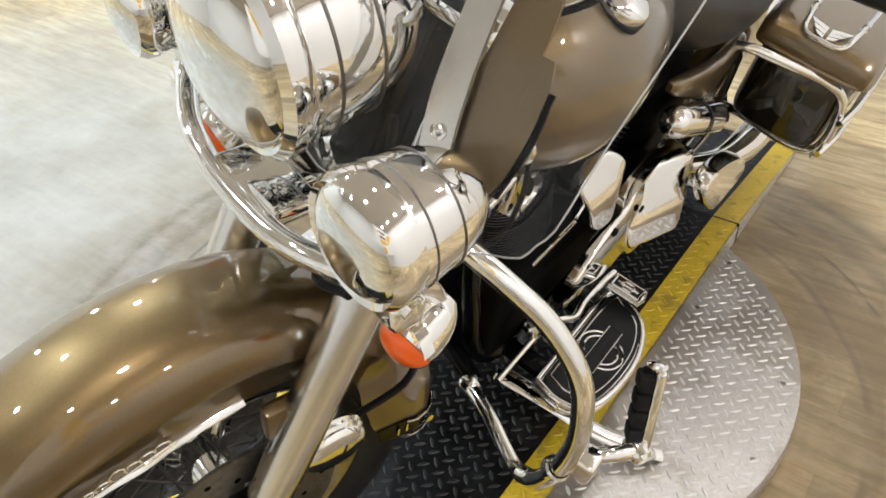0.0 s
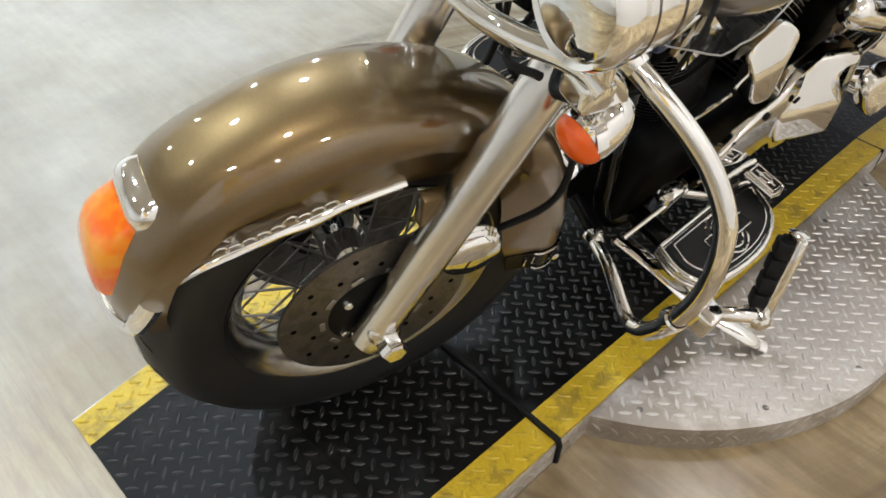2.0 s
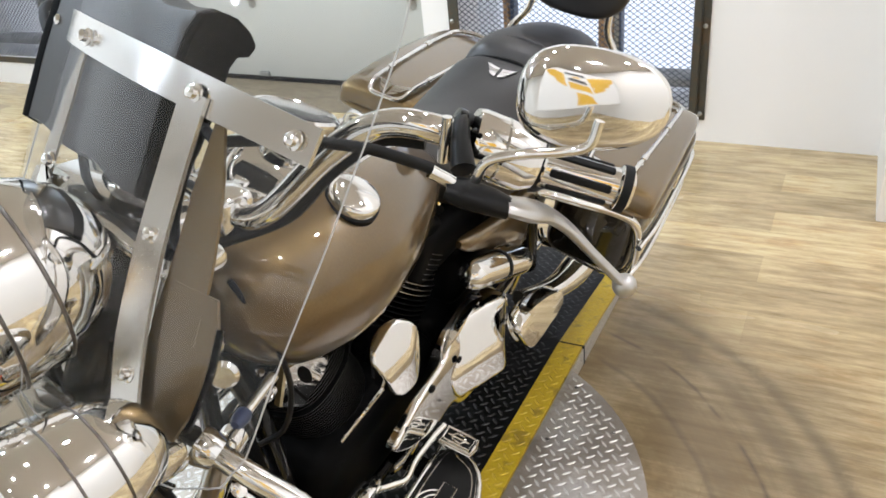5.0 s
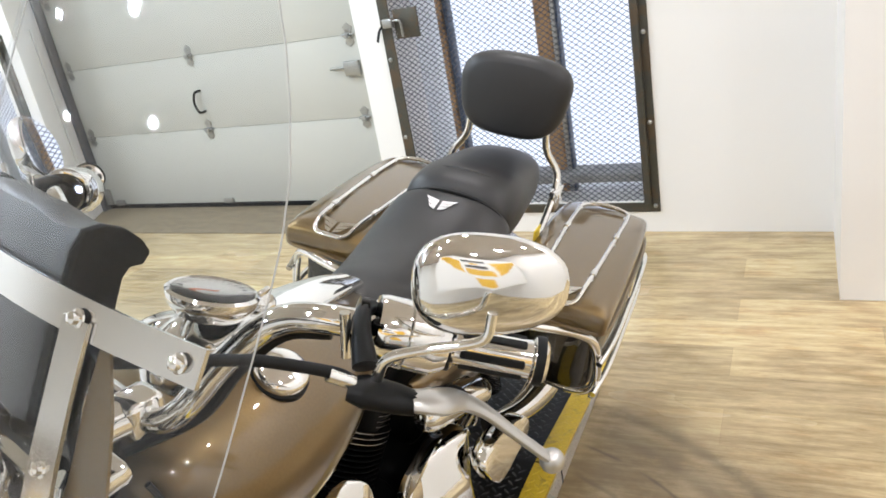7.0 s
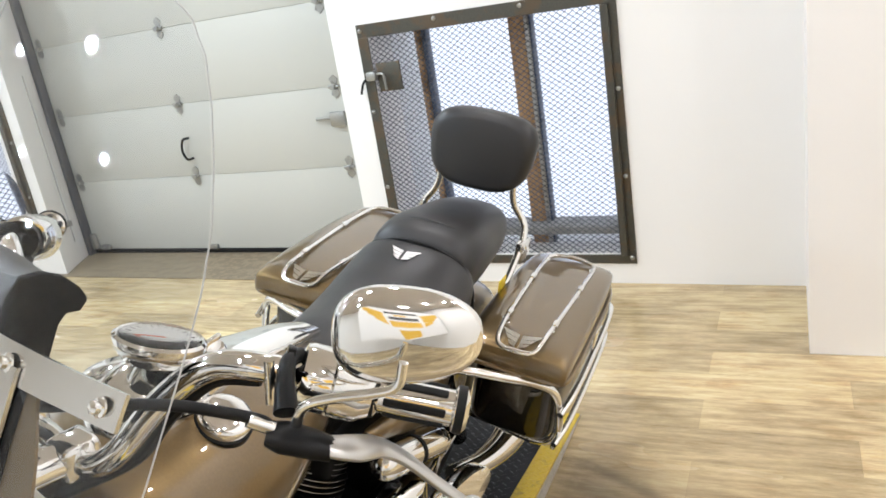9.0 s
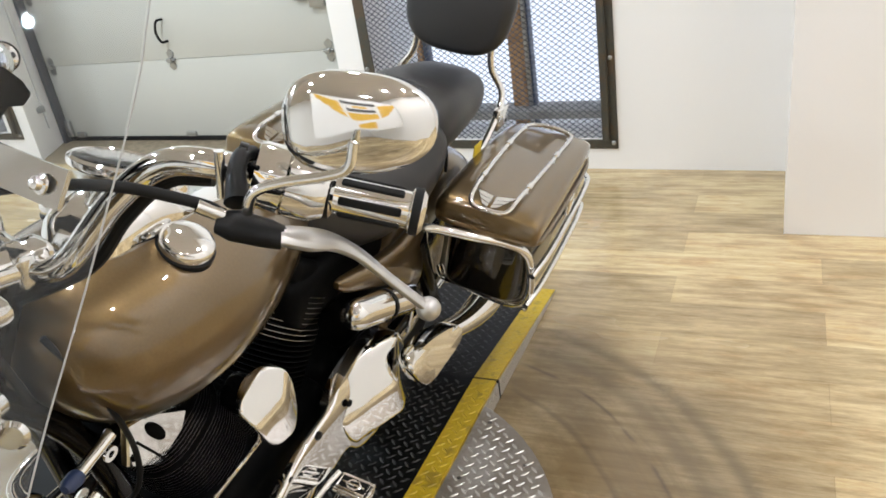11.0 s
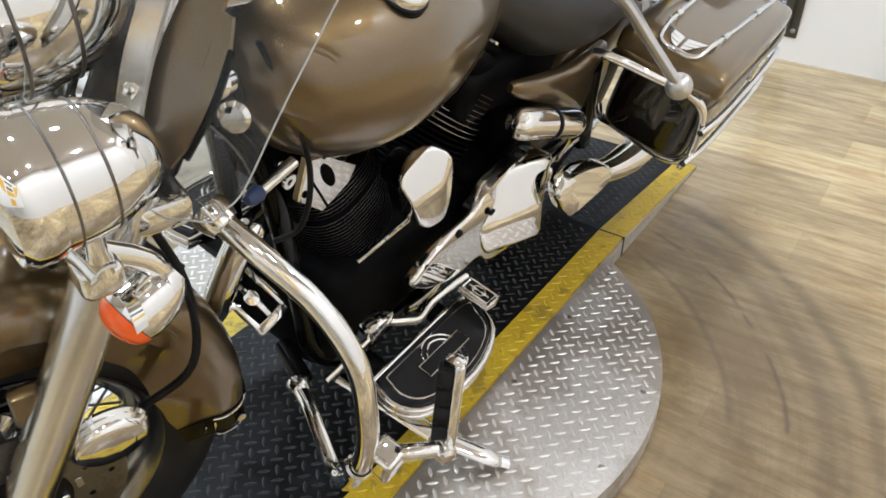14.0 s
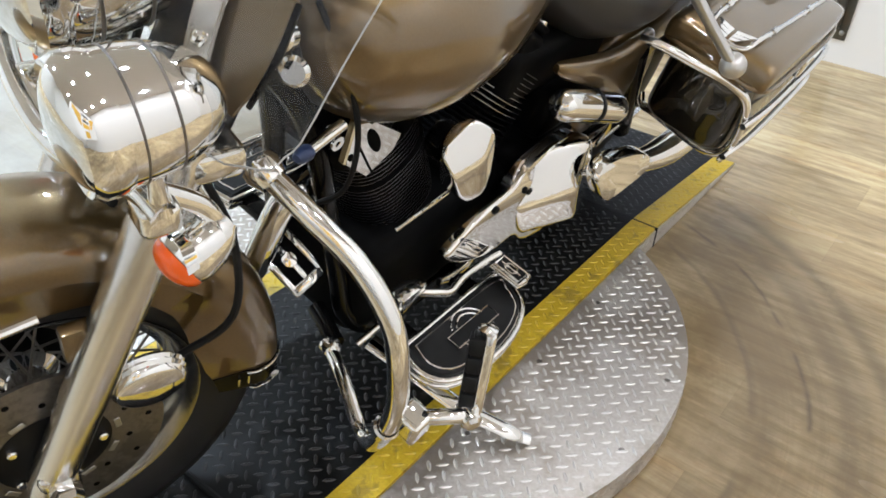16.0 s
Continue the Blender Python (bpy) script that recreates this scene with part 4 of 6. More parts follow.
f_part("lower_yoke", box(-0.15, 0.15, 0.185, 0.25, 0.75, 0.79, 0.012), CHROME, "chrome fork yoke")
f_part("upper_yoke", box(-0.14, 0.14, 0.26, 0.33, 0.975, 1.0, 0.01), CHROME, "chrome fork yoke")
f_part("steering_stem", rod((0, 0.19, 0.74), (0, 0.315, 1.0), 0.03), BLACK)


# lamps
def bullet(at, tip, r, length, back):
    """A round lamp shell: lens side at z = 0, pointed to the rear."""
    prof = [(r * 0.93, 0), (r * 0.985, 0.006), (r * 1.0, length * 0.15), (r * 0.995, length * 0.3), (r * 0.965, length * 0.45), (r * 0.905, length * 0.6), (r * 0.8, length * 0.75), (r * 0.64, length * 0.88), (r * 0.46, length * 0.96), (r * back, length)]
    return lathe(prof, 48, aim(at, tip))


def dome(at, tip, r, high):
    return lathe([(r * math.cos(t), high * math.sin(t)) for t in (math.pi / 2 * k / 9 for k in range(10))], 48, aim(at, tip))


def lamp(name, c, r, length, label, aimed=(0, -1, -0.1)):
    w = Vector(aimed).normalized()
    c = Vector(c)
    sh = f_part(name, bullet(c, c - w, r, length, 0.28), CHROME, label)
    f_part("bezel", lathe([(r * 0.86, -0.012), (r * 0.97, -0.016), (r * 1.055, -0.008), (r * 1.065, 0.006), (r * 1.02, 0.016), (r * 0.99, 0.012)], 48, aim(c, c - w), caps=False), CHROME, "chrome bezel", sh)
    for u, q in ((0.24, 1.0), (0.52, 0.945)):
        f_part("band", lathe([(r * q * 1.0, length * (u - 0.012)), (r * q * 1.014, length * (u - 0.004)), (r * q * 1.014, length * (u + 0.004)), (r * q * 0.99, length * (u + 0.012))], 48, aim(c, c - w), caps=False), DISC_STEEL, "dark seam band", sh)
    f_part("lens", dome(c + w * 0.004, c + w, r * 0.95, r * 0.42), LENS_SILVER, "domed lamp glass over a bright reflector", sh)
    return sh


head = lamp("headlamp", (0.004, 0.088, 0.965), 0.103, 0.175, "large chrome bullet headlamp")
for sgn in (1, -1):
    lp = lamp("passing_lamp", (sgn * 0.222, 0.076, 0.907), 0.058, 0.112, "small chrome bullet passing lamp", (sgn * 0.04, -1, -0.06))
    f_part("lamp_stem", lathe([(0.013, 0), (0.009, 0.02), (0.009, 0.04), (0.014, 0.055)], 16, aim((sgn * 0.226, 0.125, 0.805), (sgn * 0.226, 0.125, 0.86))), CHROME, "", lp)
    # turn signal under it
    c = Vector((sgn * 0.206, 0.148, 0.716))
    way = Vector((sgn * 0.14, -1, -0.55)).normalized()
    ts = f_part("turn_signal", bullet(c, c - way, 0.033, 0.062, 0.4), CHROME, "chrome bullet turn signal")
    f_part("signal_lens", dome(c + way * 0.001, c + way, 0.0315, 0.022), RED, "orange signal lens", ts)
    f_part("visor", shell([[tuple(c + Vector((0.037 * math.cos(t), -d, 0.037 * math.sin(t) - 0.5 * d))) for t in (math.pi * (0.12 + 0.76 * k / 12) for k in range(13))] for d in (-0.006, 0.002, 0.006)], 0.0015), CHROME, "", ts)
    f_part("signal_stem", tube([c - way * 0.05, (sgn * 0.2, 0.172, 0.775), (sgn * 0.205, 0.13, 0.81)], 0.012, 12), CHROME, "", ts)
    f_part("stem_block", box(sgn * 0.188, sgn * 0.235, 0.105, 0.145, 0.775, 0.812, 0.01, 3), CHROME, "", ts)
f_part("lamp_bar", tube([(-0.235, 0.125, 0.806), (-0.2, 0.115, 0.815), (-0.13, 0.085, 0.805), (-0.07, 0.075, 0.795), (0, 0.072, 0.793), (0.07, 0.075, 0.795), (0.13, 0.085, 0.805), (0.2, 0.115, 0.815), (0.235, 0.125, 0.806)], 0.0135, 14), CHROME, "bent chrome lamp bar")
f_part("bar_bracket", box(-0.06, 0.06, 0.075, 0.22, 0.785, 0.81, 0.008), CHROME, "chrome lamp bar bracket")
f_part("wiring", tube([(0.1, 0.2, 0.78), (0.15, 0.14, 0.745), (0.19, 0.13, 0.76)], 0.006, 8), RUBBER)
f_part("wiring", tube([(0.05, 0.2, 0.8), (0.11, 0.1, 0.765), (0.17, 0.1, 0.78)], 0.005, 8), RUBBER)
f_part("wiring", tube([(-0.05, 0.22, 0.86), (-0.07, 0.2, 0.75), (-0.06, 0.24, 0.6), (-0.03, 0.3, 0.52)], 0.005, 8), RUBBER)

# handlebar, controls, mirrors
half_bar = [(0, 0.385, 0.985), (0.07, 0.385, 0.982), (0.11, 0.402, 1.0), (0.16, 0.437, 1.07), (0.205, 0.466, 1.112), (0.255, 0.492, 1.119), (0.316, 0.551, 1.09), (0.41, 0.612, 1.07)]
hb = f_part("handlebar", tube([(-x, y, z) for x, y, z in half_bar[:0:-1]] + half_bar, 0.0145, 16), CHROME, "wide chrome handlebar")
for sgn in (1, -1):
    f_part("riser", tube([(sgn * 0.055, 0.31, 0.99), (sgn * 0.055, 0.345, 0.99), (sgn * 0.055, 0.385, 0.985)], 0.021, 14), CHROME, "", hb)
    f_part("clamp", box(sgn * 0.035, sgn * 0.078, 0.362, 0.408, 0.962, 1.01, 0.01, 3), CHROME, "", hb)

    def at_bar(u):
        p = [Vector((sgn * x, y, z)) for x, y, z in half_bar]
        return p[-2].lerp(p[-1], u)
    a, b = at_bar(0.12), at_bar(1.03)
    L_ = (b - a).length
    gr = f_part("grip", lathe([(0.02, 0), (0.0235, 0.002), (0.0235, 0.012), (0.019, 0.015), (0.0185, L_ - 0.016), (0.0225, L_ - 0.014), (0.0225, L_ - 0.004), (0.018, L_), (0.004, L_ + 0.001)], 28, aim(a, b)), CHROME, "chrome grip with rubber ribs")
    for k in range(6):
        t = 2 * math.pi * k / 6 + 0.3
        f_part("rubber_rib", box(-0.0042, 0.0042, -0.0025, 0.0028, 0.02, L_ - 0.022, 0.002, 2), RUBBER, "black rubber rib", gr).data.transform(ST @ aim(a, b) @ Matrix.Rotation(t, 4, "Z") @ Matrix.Translation((0, 0.0185, 0)) @ ST.inverted())
    f_part("grip_collar", lathe([(0.0245, -0.002), (0.0255, 0), (0.0255, 0.010), (0.0245, 0.012)], 24, aim(a, b)), RUBBER, "", gr)
    f_part("grip_collar", lathe([(0.023, L_ - 0.013), (0.024, L_ - 0.011), (0.024, L_ - 0.004)], 24, aim(a, b)), RUBBER, "", gr)
    # switch housing
    h0, h1 = Vector((sgn * 0.278, 0.512, 1.112)), at_bar(0.12)
    n_ = (h1 - h0).length
    sw = f_part("switch_housing", lathe([(0.018, 0.004), (0.031, 0.006), (0.033, 0.012), (0.0335, n_ * 0.48), (0.030, n_ * 0.5), (0.0335, n_ * 0.52), (0.033, n_ - 0.008), (0.026, n_ + 0.006), (0.02, n_ + 0.008)], 28, aim(h0, h1)), CHROME, "chrome switch housing")
    f_part("switch", box(sgn * 0.292, sgn * 0.308, 0.50, 0.515, 1.105, 1.128, 0.003), BLACK, "", sw)
    pc = f_part("perch", tube([(sgn * 0.272, 0.526, 1.124), (sgn * 0.28, 0.506, 1.13), (sgn * 0.298, 0.484, 1.124), (sgn * 0.318, 0.466, 1.108)], 0.017, 12, radii=[0.007, 0.008, 0.009, 0.012]), SATIN, "black lever perch", sw)
    f_part("clamp_band", lathe([(0.0165, -0.005), (0.0265, -0.004), (0.0265, 0.004), (0.0165, 0.005)], 20, aim((sgn * 0.271, 0.507, 1.113), (sgn * 0.30, 0.534, 1.099)), caps=False), BLACK, "", pc)
    f_part("clamp_band", lathe([(0.0165, -0.004), (0.0245, -0.003), (0.0245, 0.003), (0.0165, 0.004)], 20, aim((sgn * 0.284, 0.519, 1.107), (sgn * 0.31, 0.545, 1.094)), caps=False), BLACK, "", pc)
    f_part("clamp_bolt", rod((sgn * 0.285, 0.475, 1.10), (sgn * 0.285, 0.478, 1.145), 0.005, 10), CHROME, "", pc)
    lv = f_part("hand_lever", tube([(sgn * 0.362, 0.472, 1.088), (sgn * 0.374, 0.492, 1.08), (sgn * 0.376, 0.52, 1.066), (sgn * 0.39, 0.541, 1.048), (sgn * 0.412, 0.56, 1.02), (sgn * 0.438, 0.583, 0.987)], 0.011, 14, 6, radii=[0.012, 0.0145, 0.0125, 0.010, 0.0085, 0.0085], flat=(1.2, 0.62)), SATIN_ALU, "satin aluminium hand lever")
    bm = bmesh.new()
    bmesh.ops.create_uvsphere(bm, u_segments=16, v_segments=10, radius=0.0125, matrix=Matrix.Translation((sgn * 0.441, 0.585, 0.984)))
    f_part("lever_ball", bm, SATIN_ALU, "", lv)
    f_part("lever_bracket", tube([(sgn * 0.318, 0.444, 1.098), (sgn * 0.33, 0.452, 1.095), (sgn * 0.352, 0.465, 1.09), (sgn * 0.366, 0.475, 1.085)], 0.017, 14, radii=[0.012, 0.0165, 0.015, 0.012], flat=(1.15, 0.75)), SATIN, "black lever bracket", lv)
    f_part("cable", tube([(sgn * 0.322, 0.446, 1.104), (sgn * 0.314, 0.44, 1.113), (sgn * 0.292, 0.412, 1.128), (sgn * 0.268, 0.384, 1.139), (sgn * 0.22, 0.345, 1.14), (sgn * 0.15, 0.325, 1.12), (sgn * 0.11, 0.33, 1.11), (sgn * 0.09, 0.3, 1.0), (sgn * 0.10, 0.33, 0.85)], 0.0054, 10), RUBBER, "", lv)
    f_part("cable_end", tube([(sgn * 0.322, 0.447, 1.104), (sgn * 0.309, 0.431, 1.116)], 0.0068, 10, curved=False), CHROME, "", lv)
    f_part("harness", tube([(sgn * 0.24, 0.5, 1.095), (sgn * 0.2, 0.475, 1.09), (sgn * 0.155, 0.45, 1.045), (sgn * 0.115, 0.42, 0.985), (sgn * 0.06, 0.36, 0.95)], 0.007, 8), RUBBER, "", hb)
    # mirror: chrome shell with its back to the front
    mc = Vector((sgn * 0.393, 0.548, 1.176))
    mr = aim(mc, mc + Vector((sgn * 0.85, -1, 0.3)))
    prof = [(1.0, -0.012), (1.02, -0.006), (0.99, 0.002), (0.9, 0.0075), (0.75, 0.0115), (0.5, 0.0152), (0.25, 0.0172), (0.02, 0.018)]
    loops = [[(r * (0.067 * math.copysign(abs(math.cos(t)) ** 0.8, math.cos(t)) ), r * (0.0405 * math.copysign(abs(math.sin(t)) ** 0.8, math.sin(t)) * (1.08 - 0.16 * math.cos(t) * sgn)), z) for t in (2 * math.pi * k / 40 for k in range(40))] for r, z in prof]
    mi = f_part("mirror", rings(loops), CHROME, "teardrop chrome mirror")
    mi.data.transform(ST @ mr @ Matrix.Rotation(radians(-3 * sgn), 4, "Z") @ ST.inverted())
    gl = f_part("mirror_glass", rings([[(x * 0.93, y * 0.93, -0.0125) for x, y, z in loops[0]], [(x * 0.93, y * 0.93, -0.0145) for x, y, z in loops[0]]]), MIRROR, "", mi)
    gl.data.transform(ST @ mr @ Matrix.Rotation(radians(-3 * sgn), 4, "Z") @ ST.inverted())
    stem = f_part("mirror_stem", tube([(sgn * 0.335, 0.462, 1.105), (sgn * 0.345, 0.465, 1.127), (sgn * 0.37, 0.478, 1.139), (sgn * 0.40, 0.495, 1.147), (sgn * 0.418, 0.505, 1.156), (sgn * 0.421, 0.51, 1.178)], 0.005, 10, radii=[0.0055, 0.005, 0.0048, 0.0046, 0.0046, 0.0046]), CHROME, "", mi)
    if sgn < 0:     # the far mirror is turned outwards and down
        fold = ST @ Matrix.Translation((-0.335, 0.462, 1.105)) @ Matrix.Rotation(radians(-35), 4, "Y") @ Matrix.Translation((0.335, -0.462, -1.105)) @ ST.inverted()
        for piece in (mi, gl, stem):
            piece.data.transform(fold)

# windshield with its straps
TILT_W = radians(28)
WS = Matrix.Translation((0.042, 0.335, 1.14)) @ Matrix.Rotation(-TILT_W, 4, "X")     # x across, z up along the sheet
ws_out = [(0.0, -0.36), (0.11, -0.347), (0.19, -0.332), (0.23, -0.308), (0.242, -0.27), (0.242, -0.18), (0.245, -0.06), (0.245, 0.06), (0.243, 0.12), (0.236, 0.175), (0.222, 0.227), (0.206, 0.272), (0.188, 0.311), (0.164, 0.34), (0.10, 0.375), (0.0, 0.387)]


def bowed(x):
    return 0.9 * x * x - 0.027


def ws_half(z):
    for (x0, z0), (x1, z1) in zip(ws_out, ws_out[1:]):
        if z0 <= z <= z1:
            return x0 + (x1 - x0) * (z - z0) / (z1 - z0 + 1e-9)
    return 0.001


zs = [-0.3599, -0.355, -0.347, -0.338, -0.332, -0.32, -0.308, -0.29, -0.27, -0.22, -0.18, -0.12, -0.06, 0.0, 0.06, 0.12, 0.15, 0.175, 0.2, 0.227, 0.25, 0.272, 0.292, 0.311, 0.326, 0.34, 0.353, 0.365, 0.375, 0.382, 0.386]
loops = []
for z in zs:
    w = max(ws_half(z), 0.003)
    loops.append([WS @ Vector((w * (k / 12 - 1), bowed(w * (k / 12 - 1)), z)) for k in range(25)])
wsh = f_part("windshield", shell(loops, 0.004), SHIELD, "clear windshield on aluminium straps")
wsh.visible_shadow = False
rim_pts = [(ws_half(z), z) for z in zs[4:]]
rim_pts = rim_pts + [(-x, z) for x, z in rim_pts[::-1]] + [(-x, z) for x, z in ((0.19, -0.332), (0.11, -0.347), (0.0, -0.36))] + [(0.11, -0.347), (0.19, -0.332)]
f_part("edge", tube([WS @ Vector((x, bowed(x) + 0.002, z)) for x, z in rim_pts], 0.0009, 6, 2), SHIELD_EDGE, "pale polished edge", wsh)


def strap(pts, width, thick, off=-0.007):
    """A flat bar that follows the bowed sheet; pts are (x, z) on it."""
    loops = []
    path = smooth_path([(x, 0, z) for x, z in pts], 6)
    n = len(path)
    for i, p in enumerate(path):
        t = (path[min(i + 1, n - 1)] - path[max(i - 1, 0)]).normalized()
        s = Vector((-t.z, 0, t.x))
        u = i / (n - 1) * (len(width) - 1)
        k = min(int(u), len(width) - 2)
        w = width[k] + (width[k + 1] - width[k]) * (u - k)
        ring = []
        for sw_, d in ((-1, 0), (1, 0), (1, thick), (-1, thick)):
            q = p + s * sw_ * w / 2
            ring.append(WS @ Vector((q.x, bowed(q.x) + off - d, q.z)))
        loops.append(ring)
    return rings(loops)


f_part("cross_strap", strap([(-0.214, 0.01), (-0.15, 0.012), (0, 0.014), (0.15, 0.012), (0.214, 0.01)], [0.034, 0.034, 0.036, 0.034, 0.034], 0.004, -0.002), ALU, "brushed aluminium cross strap", wsh)
for sgn in (1, -1):
    f_part("strap", strap(([(sgn * 0.094, 0.012), (sgn * 0.095, -0.06)] if sgn > 0 else [(sgn * 0.096, -0.128)]) + [(sgn * 0.099, -0.14), (sgn * 0.110, -0.22), (sgn * 0.128, -0.285)], [0.03, 0.03, 0.032, 0.034, 0.03], 0.004, -0.007), ALU, "brushed aluminium strap", wsh)
    # bronze paint stands in for brown reflections on the polished bracket and plate
    f_part("strap_wing", strap([(sgn * 0.118, 0.0), (sgn * 0.128, -0.06), (sgn * 0.137, -0.13), (sgn * 0.14, -0.2)], [0.008, 0.03, 0.042, 0.05], 0.003, 0.004), PAINT, "glossy windshield bracket, its reflections painted bronze", wsh)
    f_part("bracket_plate", strap([(sgn * 0.150, -0.150), (sgn * 0.152, -0.19), (sgn * 0.152, -0.24), (sgn * 0.150, -0.29)], [0.045, 0.07, 0.07, 0.05], 0.003, 0.0035), PAINT, "glossy bracket plate, its reflections painted bronze", wsh)
    # black strip drawn for the dark gap along the plate
    f_part("bracket_slot", strap([(sgn * 0.184, -0.172), (sgn * 0.189, -0.22), (sgn * 0.186, -0.275)], [0.005, 0.006, 0.004], 0.003, 0.0025), BLACK, "dark slot beside the bracket, drawn as a black strip", wsh)
    for x, z in ((0.094, 0.012), (0.198, 0.01), (0.096, -0.12), (0.118, -0.25)):
        p = WS @ Vector((sgn * x, bowed(x) - 0.008, z))
        f_part("bolt", lathe([(0.009, 0), (0.009, 0.002), (0.006, 0.003), (0.006, 0.008), (0.003, 0.010)], 12, aim(p, WS @ Vector((sgn * x, bowed(x) - 0.1, z)))), CHROME, "", wsh)
    p = WS @ Vector((sgn * 0.13, 0.05, -0.215))
    f_part("mount_bush", lathe([(0.009, 0), (0.0145, 0.006), (0.0145, 0.02), (0.009, 0.026)], 18, aim(p, p + Vector((sgn * 0.06, -0.08, 0.03)))), CHROME, "", wsh)
    f_part("mount_clip", lathe([(0.012, 0), (0.016, 0.004), (0.012, 0.009)], 18, aim(p + Vector((sgn * 0.015, 0, -0.03)), p + Vector((sgn * 0.08, -0.06, -0.01)))), CHROME, "", wsh)

# black pouch strapped inside the windshield
pouch = tagged(new("windshield_pouch"), "black leather pouch strapped inside the windshield", "pouch")
pouch.empty_display_size = 0.05
pouch.matrix_world = BIKE @ ST


POUCH = [(0.012, -0.104), (0.03, -0.11), (0.05, -0.098), (0.06, -0.05), (0.064, 0.0), (0.063, 0.038), (0.068, 0.050), (0.081, 0.054), (0.085, 0.064), (0.075, 0.073), (0.056, 0.081), (0.035, 0.081), (0.02, 0.074), (0.013, 0.055), (0.010, -0.02)]


def pouch_loop(x, k=1.0, sag=0.0):
    """One slice of the soft roll: upright in front, deeper at the top."""
    return [WS @ Vector((x, bowed(min(abs(x), 0.1)) + 0.045 + (y - 0.045) * k, (z + 0.03) * k - 0.03 - sag)) for y, z in POUCH]


part("pouch_body", rings([pouch_loop(-0.212, 0.8)] + [pouch_loop(x, 1.0 + 0.02 * math.sin(40 * x), 0.003 * math.cos(55 * x)) for x in (-0.206, -0.18, -0.15, -0.125, -0.1, -0.07, -0.045, -0.015, 0.015, 0.032)] + [pouch_loop(0.036, 0.97)]), LEATHER, pouch, "")
for sgn, x in ((1, 0.036), (-1, -0.212)):
    part("end_flap", rings([pouch_loop(x - sgn * 0.006, 1.0), pouch_loop(x, 1.02), pouch_loop(x + sgn * 0.005, 1.02), pouch_loop(x + sgn * 0.008, 0.98)]), GROOVE, pouch, "black cloth end panel")
for x in (-0.07, -0.02, 0.03):
    part("stud", lathe([(0.006, 0), (0.005, 0.002), (0.002, 0.003)], 10, aim(WS @ Vector((x, bowed(x) + 0.064, 0.02)), WS @ Vector((x, bowed(x) + 0.3, 0.02)))), CHROME, pouch)


# ---- tank, dash, seat ----
def loft(sections, power=2.4, seg=28, fine=4):
    """Skin over (y, cx, cz, hx, hz) sections, smoothed along y."""
    pts = [Vector((s[0], s[3], s[4])) for s in sections]
    cs = [Vector((s[1], s[2], 0)) for s in sections]
    P, C = smooth_path(pts, fine), smooth_path(cs, fine)
    return rings([super_ring(c.x, c.y, max(p.y, 0.002), max(p.z, 0.002), p.x, power, seg) for p, c in zip(P, C)])


tank = b_part("fuel_tank", loft([(0.395, 0, 0.875, 0.05, 0.04), (0.415, 0, 0.86, 0.10, 0.075), (0.46, 0, 0.842, 0.14, 0.112), (0.54, 0, 0.83, 0.163, 0.134), (0.63, 0, 0.825, 0.167, 0.138), (0.73, 0, 0.817, 0.152, 0.13), (0.83, 0, 0.81, 0.125, 0.11), (0.91, 0, 0.803, 0.097, 0.084), (0.98, 0, 0.795, 0.067, 0.052), (1.02, 0, 0.785, 0.03, 0.02)], 2.25, 40, 5), PAINT, "rounded bronze pearl fuel tank")
for sgn in (1, -1):
    cap = b_part("tank_cap", lathe([(0.036, -0.012), (0.042, -0.006), (0.0425, 0.006), (0.040, 0.010), (0.034, 0.013), (0.02, 0.0155), (0.001, 0.0165)], 40, pose(sgn * 0.097, 0.605, 0.950, 0, sgn * 20, 0) @ Matrix.Diagonal((0.86, 0.86, 1, 1))), CHROME, "round chrome tank cap", tank)
    b_part("cap_seal", lathe([(0.045, -0.014), (0.0455, -0.004), (0.042, -0.002)], 40, pose(sgn * 0.097, 0.605, 0.950, 0, sgn * 20, 0) @ Matrix.Diagonal((0.86, 0.86, 1, 1))), RUBBER, "", cap)
dash = b_part("dash_console", loft([(0.49, 0, 0.925, 0.03, 0.03), (0.53, 0, 0.95, 0.058, 0.05), (0.62, 0, 0.955, 0.064, 0.05), (0.70, 0, 0.935, 0.054, 0.026), (0.80, 0, 0.92, 0.045, 0.018), (0.90, 0, 0.895, 0.036, 0.014), (0.97, 0, 0.872, 0.026, 0.01)], 3.2, 28, 5), CHROME, "long chrome dash console")
dm = pose(0, 0.60, 1.04, -17, 0, 0) @ Matrix.Diagonal((0.86, 0.86, 0.86, 1))
dial = b_part("speedometer", lathe([(0.05, -0.03), (0.066, -0.012), (0.069, -0.004), (0.069, 0.004), (0.064, 0.008), (0.060, 0.006), (0.058, 0.001), (0.001, 0.001)], 48, dm), CHROME, "round speedometer with chrome bezel", dash)
b_part("dial_face", lathe([(0.058, 0.0014), (0.0005, 0.0022)], 40, dm), DIAL, "pale speedometer face", dial)
b_part("dial_glass", lathe([(0.061, 0.0065), (0.058, 0.008), (0.03, 0.0095), (0.0005, 0.01)], 40, dm), LAMP_GLASS, "", dial)
for k in range(22):
    a = radians(-130 + 260 * k / 21)
    b_part("dial_mark", box(-0.0006, 0.0006, 0.044, 0.052, 0.0022, 0.003), GROOVE, "", dial, dm @ Matrix.Rotation(-a, 4, "Z"), False)
b_part("needle", box(-0.0009, 0.0009, -0.008, 0.04, 0.0035, 0.0045), RED, "", dial, dm @ Matrix.Rotation(radians(130), 4, "Z"), False)
